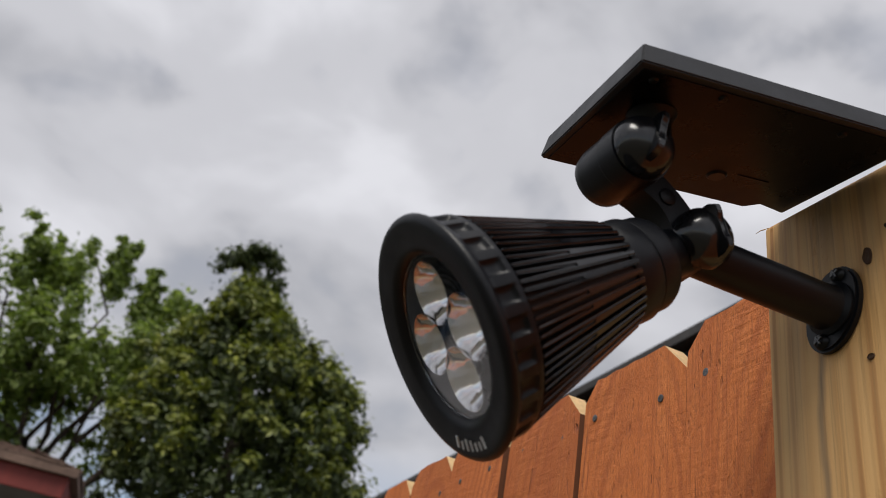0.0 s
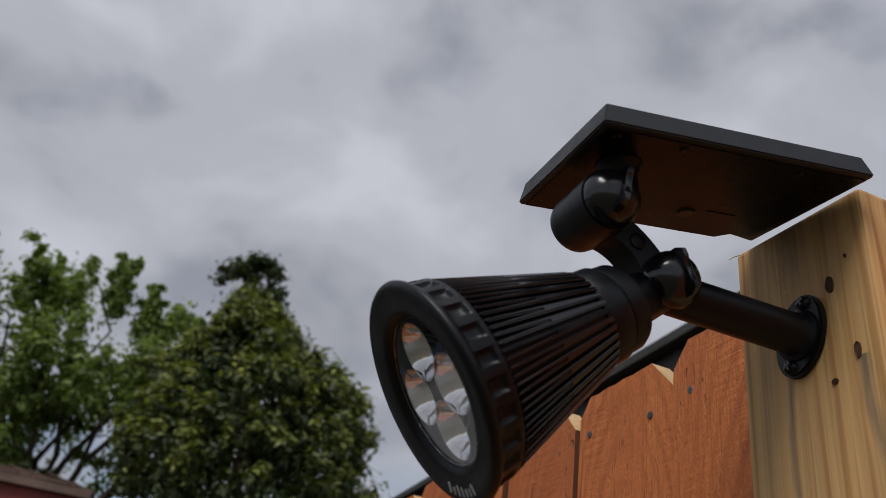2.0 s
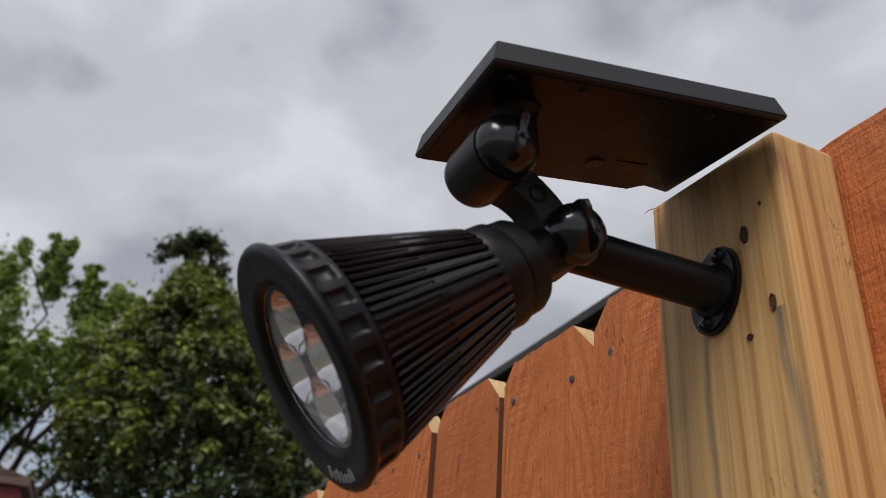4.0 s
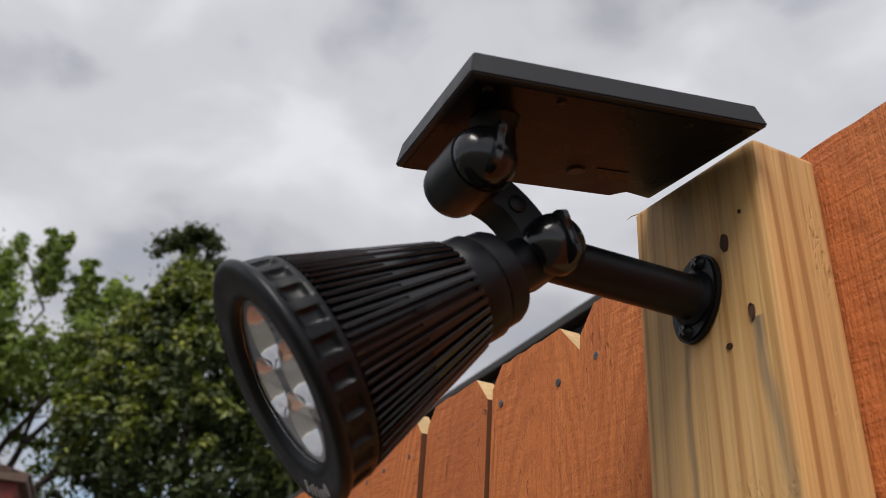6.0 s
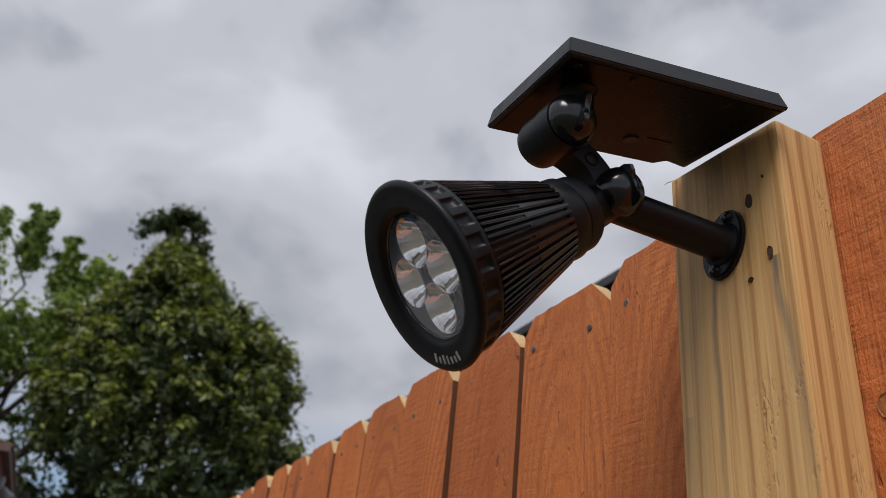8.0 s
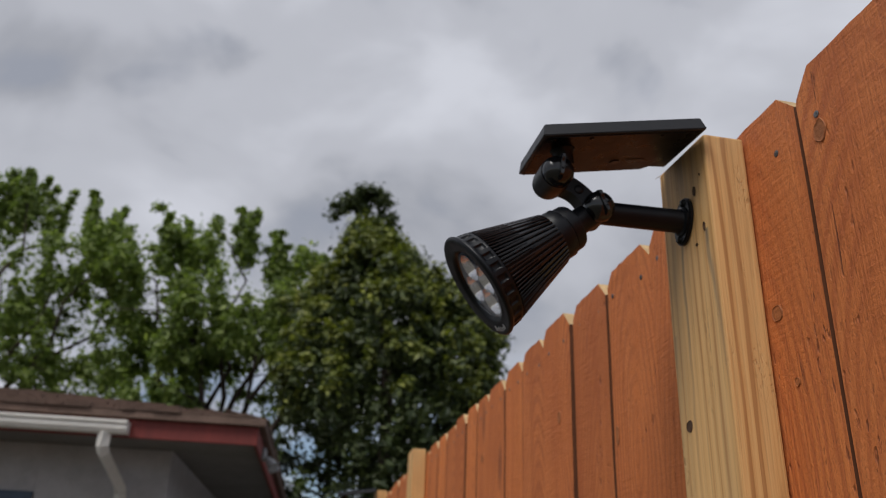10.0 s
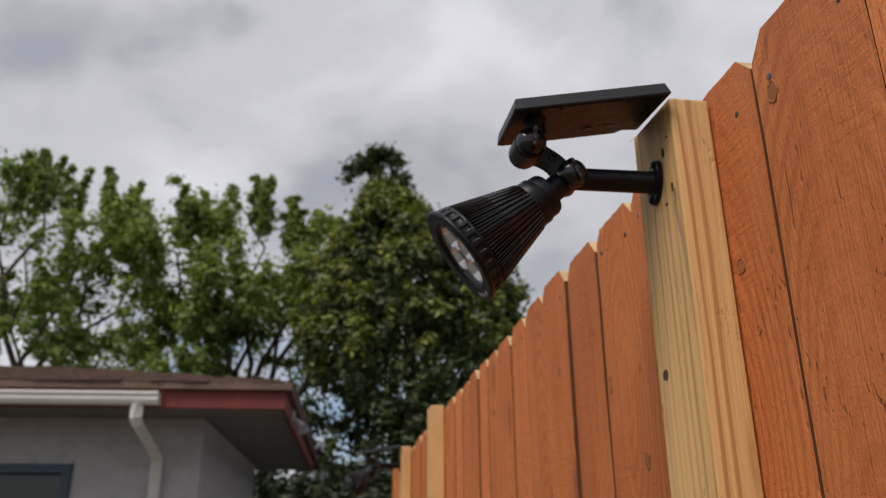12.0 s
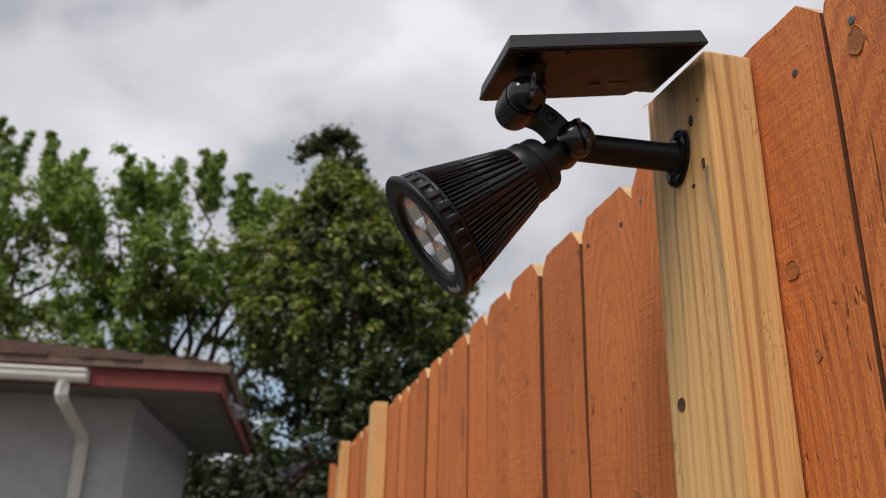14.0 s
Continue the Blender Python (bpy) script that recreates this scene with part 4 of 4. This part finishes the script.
# ---- house beyond the yard ----
def build_house():
    house = thing("bungalow", (-6.0, 9.5, 0.0), "single-storey stucco bungalow with brown shingle hip roof", "house")
    o = Vector(house.location)

    def hb(name, lo, hi, mat, parent=house, label="", bevel=0.004):
        bm = box(Vector(lo) - o, Vector(hi) - o, bevel, 1)
        return part(name, bm, mat, parent, label)

    x1, y0, y1, ez = -0.74, 5.74, 10.9, 2.50
    wx, wy = -1.46, 6.45
    # front wall with the window opening
    wxl, wxr, wzb, wzt = -4.00, -2.47, 1.00, 2.06
    hb("wall", (-12.0, wy, -0.1), (wxl, wy + 0.15, 2.44), STUCCO)
    hb("wall", (wxr, wy, -0.1), (wx, wy + 0.15, 2.44), STUCCO)
    hb("wall", (wxl, wy, -0.1), (wxr, wy + 0.15, wzb), STUCCO)
    hb("wall", (wxl, wy, wzt), (wxr, wy + 0.15, 2.44), STUCCO)
    hb("wall", (wx - 0.15, wy + 0.151, -0.1), (wx, y1 - 0.6, 2.44), STUCCO)
    hb("wall", (-12.0, y1 - 0.75, -0.1), (wx - 0.151, y1 - 0.6, 2.44), STUCCO)
    win = hb("window", (wxl + 0.06, wy + 0.07, wzb + 0.06), (wxr - 0.06, wy + 0.08, wzt - 0.06), PANE, label="dark window glass", bevel=0)
    for lo, hi in (((wxl, wy - 0.03, wzt - 0.07), (wxr, wy + 0.10, wzt)), ((wxl, wy - 0.03, wzb), (wxr, wy + 0.10, wzb + 0.07)),
                   ((wxl, wy - 0.03, wzb + 0.071), (wxl + 0.07, wy + 0.10, wzt - 0.071)), ((wxr - 0.07, wy - 0.03, wzb + 0.071), (wxr, wy + 0.10, wzt - 0.071))):
        hb("frame", lo, hi, BLUE_PAINT, win, "slate blue painted frame")
    # soffit, fascia, gutter
    hb("soffit", (-12.6, y0 + 0.03, 2.442), (x1 - 0.03, y1, 2.462), SOFFIT)
    hb("fascia", (-12.6, y0, 2.405), (x1, y0 + 0.025, 2.545), RED, label="oxide red painted fascia")
    hb("fascia", (x1 - 0.025, y0 + 0.026, 2.405), (x1, y1, 2.545), RED, label="oxide red painted fascia")
    g = prism([(0, 0), (0.085, 0.0), (0.105, 0.03), (0.105, 0.062), (0.120, 0.072), (0.120, 0.09), (0.112, 0.09), (0.098, 0.076), (0.095, 0.034), (0.080, 0.008), (0.008, 0.008), (0.008, 0.09), (0, 0.09)],
              -12.4, -1.68, lambda a, b, d: Vector((d, y0 - 0.003 - a, 2.420 + b)) - o)
    part("gutter", g, WHITE, house, "white painted rain gutter")
    cap = prism([(0, 0), (0.085, 0.0), (0.105, 0.03), (0.105, 0.062), (0.120, 0.072), (0.120, 0.09), (0, 0.09)], -1.679, -1.672, lambda a, b, d: Vector((d, y0 - 0.003 - a, 2.420 + b)) - o)
    part("gutter_cap", cap, WHITE, house, "white painted rain gutter")
    pipe = tube([Vector(p) - o for p in ((-1.83, y0 - 0.06, 2.42), (-1.83, y0 - 0.055, 2.33), (-1.825, y0 - 0.02, 2.29), (-1.80, wy - 0.12, 2.12), (-1.80, wy - 0.06, 2.07), (-1.80, wy - 0.05, 0.1))], 0.048, 4)
    part("downspout", pipe, WHITE, house, "white square downspout")
    # hip roof slab
    sl, th, lap = 0.25, 0.05, 0.05
    bm = bmesh.new()
    xa, xb, ya, yb = -12.7 - lap, x1 + lap, y0 - lap, y1 + lap
    h = (yb - ya) / 2
    rz = ez + 0.05 + sl * h
    lo = [bm.verts.new(Vector(p) - o) for p in ((xa, ya, ez + 0.046), (xb, ya, ez + 0.046), (xb, yb, ez + 0.046), (xa, yb, ez + 0.046))]
    hi = [bm.verts.new(v.co + Vector((0, 0, th))) for v in lo]
    r = [bm.verts.new(Vector(p) - o) for p in ((xa + h, (ya + yb) / 2, rz), (xb - h, (ya + yb) / 2, rz))]
    bm.faces.new(lo[::-1])
    for k in range(4):
        bm.faces.new((lo[k], lo[(k + 1) % 4], hi[(k + 1) % 4], hi[k]))
    bm.faces.new((hi[0], hi[1], r[1], r[0]))
    bm.faces.new((hi[1], hi[2], r[1]))
    bm.faces.new((hi[2], hi[3], r[0], r[1]))
    bm.faces.new((hi[3], hi[0], r[0]))
    roof = part("roof", bm, SHINGLE, house, "low brown shingle hip roof")
    # shingle courses on the two slopes towards the yard and the fence
    rng = random.Random(5)
    vs, fs = [], []

    def shingle(p, along, upv, w, l, t):
        nrm = along.cross(upv).normalized()
        q = [p, p + along * w, p + along * w + upv * l, p + upv * l]
        b = len(vs)
        vs.extend([tuple(c - o) for c in q] + [tuple(c + nrm * t - o) for c in (q[0], q[1])] + [tuple(c + nrm * 0.004 - o) for c in (q[2], q[3])])
        fs.extend([(b, b + 1, b + 5, b + 4), (b + 4, b + 5, b + 6, b + 7), (b, b + 4, b + 7, b + 3), (b + 1, b + 2, b + 6, b + 5)])
    for row in range(17):
        d = row * 0.15
        x = xb - d - rng.uniform(0, 0.15)
        up = Vector((0, 1, sl)).normalized()
        while x > -6.5:
            w = rng.uniform(0.10, 0.22)
            shingle(Vector((x - w, ya + d - 0.01 + rng.uniform(-0.012, 0.012), ez + 0.0985 + sl * d)), Vector((1, 0, 0)), up, w - 0.006, 0.20, rng.uniform(0.012, 0.026))
            x -= w
        y = ya + d + rng.uniform(0, 0.15)
        up2 = Vector((-1, 0, sl)).normalized()
        while y < yb - d and row < 4:
            w = rng.uniform(0.10, 0.22)
            shingle(Vector((xb - d + 0.01, y, ez + 0.0985 + sl * d)), Vector((0, 1, 0)), up2, w - 0.006, 0.20, rng.uniform(0.012, 0.026))
            y += w
    soup("shingles", vs, fs, SHINGLE, roof, kind="stuff")
    # a floodlight with two heads at the corner of the eave
    eave = part("eave_light", box(Vector((x1 + 0.002, 6.34, 2.40)) - o, Vector((x1 + 0.035, 6.46, 2.50)) - o, 0.010), GREY_GUTTER, house, "grey twin floodlight under the eave")
    for yy, dy in ((6.33, -0.5), (6.47, 0.35)):
        head = lathe([(0.0, -0.06), (0.022, -0.06), (0.030, -0.03), (0.046, 0.035), (0.046, 0.05), (0.0, 0.045)], 20, aim(Vector((x1 + 0.085, yy, 2.37)) - o, (0.55, dy, -0.7)))
        part("flood_head", head, GREY_GUTTER, eave, smooth=True)
        part("bracket", tube([Vector((x1 + 0.02, yy + (0.04 if dy < 0 else -0.04), 2.44)) - o, Vector((x1 + 0.075, yy, 2.40)) - o], 0.010, 8), GREY_GUTTER, eave)
    # turned two degrees about its near corner
    corner = Vector((x1, y0, 0.0))
    turn = Matrix.Rotation(radians(-2.0), 3, "Z")
    house.location = corner + turn @ (o - corner) + Vector((0.13, 0.0, 0.065))
    house.rotation_euler.z = radians(-2.0)
    return house


build_house()


def build_neighbour():
    house = thing("neighbour_house", (4.0, 4.0, 0.0), "neighbouring house with dark eave showing above the fence", "house")
    o = Vector(house.location)
    ex, ezz = 1.25, 2.865

    def hb(name, lo, hi, mat, label="", parent=house):
        return part(name, box(Vector(lo) - o, Vector(hi) - o, 0.004, 1), mat, parent, label)
    hb("wall", (1.80, -4.0, 0), (1.95, 12.0, 2.72), STUCCO)
    hb("wall", (1.951, -4.0, 0), (7.0, -3.85, 2.72), STUCCO)
    hb("wall", (1.951, 11.85, 0), (7.0, 12.0, 2.72), STUCCO)
    hb("wall", (7.001, -4.0, 0), (7.15, 12.0, 2.72), STUCCO)
    hb("soffit", (ex + 0.03, -4.5, 2.725), (7.5, 12.5, 2.745), SOFFIT)
    hb("fascia", (ex + 0.004, -4.5, 2.70), (ex + 0.029, 12.5, 2.83), DARK_TRIM, "dark painted fascia")
    prof = [(ex - 0.05, 2.832), (ex - 0.05, ezz), (4.4, ezz + 0.80), (7.6, ezz), (7.6, 2.832), (4.4, ezz + 0.76)]
    bm = prism(prof, -4.6, 12.6, lambda a, b, d: Vector((a, d, b)) - o)
    part("roof", bm, DARK_ROOF, house, "dark shingle roof")
    house.location.z -= 0.046


build_neighbour()

# ---- trees ----
def leaf_quads(rng, centres, radii, per, size, flat=0.5, lift=0.3):
    """Many single leaves scattered in clumps, with an outward and upward lean."""
    vs, fs = [], []
    n = len(centres)
    c = np.repeat(np.asarray(centres, float), per, axis=0)
    r = np.repeat(np.asarray(radii, float), per)[:, None]
    d = rng.normal(size=(n * per, 3))
    d /= np.linalg.norm(d, axis=1)[:, None]
    rr = np.minimum(np.abs(rng.normal(size=(n * per, 1))) * 0.62, 1.15)
    squash = np.repeat(0.55 + 0.9 * rng.random((n, 3)), per, axis=0)
    p = c + d * r * rr * squash
    nrm = d + rng.normal(size=d.shape) * flat + np.array([0, 0, lift])
    nrm /= np.linalg.norm(nrm, axis=1)[:, None]
    t = np.cross(nrm, rng.normal(size=d.shape))
    t /= np.linalg.norm(t, axis=1)[:, None]
    b = np.cross(nrm, t)
    s = size * (0.6 + 0.8 * rng.random((n * per, 1)))
    quad = np.stack([p - t * s, p + b * s * 0.45 + nrm * s * 0.15, p + t * s, p - b * s * 0.45 + nrm * s * 0.15], 1)
    vs = quad.reshape(-1, 3)
    fs = np.arange(len(vs)).reshape(-1, 4)
    return vs.tolist(), fs.tolist()


def limb_path(rng, a, b, sag, steps=6):
    a, b = Vector(a), Vector(b)
    pts = []
    for k in range(steps + 1):
        f = k / steps
        q = a.lerp(b, f)
        wob = (f * (1 - f)) * 4 * sag
        pts.append(q + Vector((rng.normal() * wob * 0.5, rng.normal() * wob * 0.5, wob * 0.6)))
    return pts


def build_ash(name, base, x0, x1, zlo, tops, clumps, per, seed, label):
    """A broad-crowned tree: trunk, forking limbs and airy bunches of leaves with gaps. tops: (x, height) along the crown's outline."""
    rng = np.random.default_rng(seed)
    tree = thing(name, base, label, "tree")
    part("trunk", tube([(0, 0, -0.05), (0.05, 0, 0.8), (-0.04, 0.05, 1.7), (0.06, 0.0, zlo - 0.9)], 0.24, 14, 0.62), BARK, tree, smooth=True)
    fork = Vector((0.06, 0, zlo - 1.0))
    mid, half = (x0 + x1) / 2 - base[0], (x1 - x0) / 2
    tx, tz = [p[0] - base[0] for p in tops], [p[1] for p in tops]

    def ztop(x):
        return float(np.interp(x, tx, tz))

    ends = []
    for k in range(11):
        x = mid + half * (-0.82 + 1.64 * k / 10) + rng.normal() * 0.15
        e = Vector((x, rng.uniform(-0.9, 0.9), zlo + (ztop(x) - zlo) * (0.62 + 0.28 * rng.random())))
        path = limb_path(rng, fork, e, 0.40)
        part("limb", tube(path, 0.085, 9, 0.22), BARK, tree, smooth=True)
        ends.append(path)
    cs, rs = [], []
    tries = 0
    while len(cs) < clumps and tries < clumps * 12:
        tries += 1
        x = mid + half * rng.uniform(-1, 1)
        y = rng.uniform(-1.3, 1.3)
        top = ztop(x) - 0.16
        z = zlo + (top - zlo) * rng.random() ** 0.75
        q = Vector((x + seed * 3.1, y * 0.8, z))
        open_here = noise.noise(q * 0.75) + 0.55 * noise.noise(q * 1.9)
        if open_here < 0.05:
            continue
        if z < 5.4 - 0.25 * (base[0] + x + 1.5) and base[0] + x > -2.2 and rng.random() < 0.90:
            continue
        cs.append((x, y, z))
        rs.append(0.18 + 0.24 * rng.random() ** 1.5)
        if len(cs) % 9 == 0:
            src = min((p for path in ends for p in path[2:]), key=lambda p: (p - Vector((x, y, z))).length)
            part("twig", tube(limb_path(rng, src, (x, y, z), 0.08, 4), 0.022, 6, 0.3), BARK, tree)
    # upright leaders that stand over the crown
    for k in range(22):
        x = mid + half * rng.uniform(-0.97, 0.97)
        y, lean, rise = rng.uniform(-0.4, 0.4), rng.normal() * 0.10, rng.uniform(-0.08, 0.20)
        for m in range(7):
            f = m / 6
            cs.append((x + lean * f + rng.normal() * 0.05, y, ztop(x) - 0.85 + (0.85 + rise) * f))
            rs.append(0.21 - 0.12 * f)
    vs, fs = leaf_quads(rng, cs, rs, per, 0.070, 0.6, 0.55)
    soup("crown", vs, fs, LEAF_ASH, tree, "airy mid-green leaf crown", "stuff")


def build_dense_tree(base, seed):
    """A tall close-grown evergreen with bunched sprays and a ragged leaning tip."""
    rng = np.random.default_rng(seed)
    tree = thing("evergreen_tree", base, "tall dense evergreen with bright yellow-green outer sprays", "tree")
    part("trunk", tube([(0, 0, -0.05), (0.03, 0, 2), (-0.1, 0, 5), (-0.72, 0, 8.2)], 0.20, 12, 0.25), BARK, tree, smooth=True)
    prof = [(1.6, 1.3), (2.6, 1.75), (3.8, 2.0), (5.2, 2.0), (5.8, 1.84), (6.4, 1.46), (6.7, 1.10), (7.15, 0.66), (7.45, 0.34), (7.70, 0.06)]
    zs, rr = [p[0] for p in prof], [p[1] for p in prof]
    cs, rs, shoots, sizes = [], [], [], []
    for k in range(1500):
        z = 1.6 + 6.1 * rng.random() ** 0.85
        R = float(np.interp(z, zs, rr))
        a = rng.uniform(0, 2 * math.pi)
        lump = 1 + 0.26 * noise.noise(Vector((math.cos(a) * 2.0, math.sin(a) * 2.0, z * 1.5)))
        q = R * lump * (0.30 + 0.70 * rng.random() ** 0.5)
        x = q * math.cos(a) + float(np.interp(z, (2, 5, 5.8, 6.9, 7.5, 8.2), (0.15, 0.0, 0.0, -0.35, -0.60, -0.72)))
        y = q * math.sin(a)
        if z < 4.0 - 1.05 * (base[0] + x) and rng.random() < 0.88:
            continue
        hollow = noise.noise(Vector((x * 1.5, y * 1.5, z * 1.3 + 4))) < -0.16
        if hollow and q > 0.62 * R:
            continue
        cs.append((x, y, z))
        rs.append(0.19 + 0.16 * rng.random())
        # lit-coloured leaves only on the outer upper crown; the shaded low part gets none
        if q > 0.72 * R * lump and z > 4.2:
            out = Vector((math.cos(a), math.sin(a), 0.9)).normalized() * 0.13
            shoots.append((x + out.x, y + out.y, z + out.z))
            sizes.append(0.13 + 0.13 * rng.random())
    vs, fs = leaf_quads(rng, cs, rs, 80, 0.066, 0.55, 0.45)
    soup("crown", vs, fs, LEAF_DENSE_DARK, tree, "close-grown inner foliage coloured dark as if shaded", "stuff")
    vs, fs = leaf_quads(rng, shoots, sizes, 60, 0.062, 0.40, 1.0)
    soup("new_growth", vs, fs, LEAF_DENSE_LIT, tree, "upright outer sprays coloured yellow-green as if lit", "stuff")
    tip = []
    for k in range(30):
        f = k / 29
        tip.append((-1.28 + 0.80 * f + rng.normal() * 0.05, rng.normal() * 0.12, 8.12 + 0.40 * f + rng.normal() * 0.07))
    tip += [(-0.42 + 0.20 * f + rng.normal() * 0.04, rng.normal() * 0.08, 8.45 - 0.60 * f + rng.normal() * 0.05) for f in np.linspace(0, 1, 9)]
    tip += [(-0.75 + rng.normal() * 0.06, rng.normal() * 0.1, 8.12 + rng.normal() * 0.08) for k in range(7)]
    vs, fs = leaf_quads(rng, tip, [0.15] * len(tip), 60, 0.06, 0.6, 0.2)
    soup("tip", vs, fs, LEAF_DENSE_DARK, tree, "dark ragged tip leaning to one side", "stuff")


build_dense_tree((1.20, 13.0, 0.0), 4)
build_ash("ash_tree", (-1.9, 14.8, 0.0), -3.9, 1.0, 3.1, ((-3.9, 7.7), (-3.3, 8.15), (-2.4, 8.2), (-1.62, 8.55), (-1.1, 8.15), (-0.3, 7.75), (1.0, 6.8)), 490, 82, 7, "broad ash tree with airy mid-green leaves")
build_ash("ash_tree", (-6.4, 15.2, 0.0), -9.6, -3.7, 2.9, ((-9.6, 8.2), (-7.8, 8.9), (-6.9, 9.05), (-5.8, 8.85), (-4.4, 8.5), (-3.9, 7.8), (-3.7, 7.4)), 500, 82, 12, "broad ash tree behind the bungalow roof")


def build_shrub(base, rx, h, seed, clumps=90):
    rng = np.random.default_rng(seed)
    tree = thing("shrub", base, "leafy shrub in the gap beside the bungalow, coloured dark for shade", "shrub")
    for k in range(4):
        part("stem", tube([(0.1 * k - 0.15, 0, -0.05), (0.2 * k - 0.3, 0.05, h * 0.4), (rx * (0.4 * k - 0.6), 0, h * 0.8)], 0.04, 7, 0.3), BARK, tree)
    cs = [(rng.uniform(-rx, rx), rng.uniform(-0.6, 0.6), h * rng.random() ** 0.7) for _ in range(clumps)]
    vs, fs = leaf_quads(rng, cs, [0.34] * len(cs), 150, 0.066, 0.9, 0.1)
    soup("crown", vs, fs, LEAF_SHADED, tree, "green leaves coloured dark as in deep shade", "stuff")


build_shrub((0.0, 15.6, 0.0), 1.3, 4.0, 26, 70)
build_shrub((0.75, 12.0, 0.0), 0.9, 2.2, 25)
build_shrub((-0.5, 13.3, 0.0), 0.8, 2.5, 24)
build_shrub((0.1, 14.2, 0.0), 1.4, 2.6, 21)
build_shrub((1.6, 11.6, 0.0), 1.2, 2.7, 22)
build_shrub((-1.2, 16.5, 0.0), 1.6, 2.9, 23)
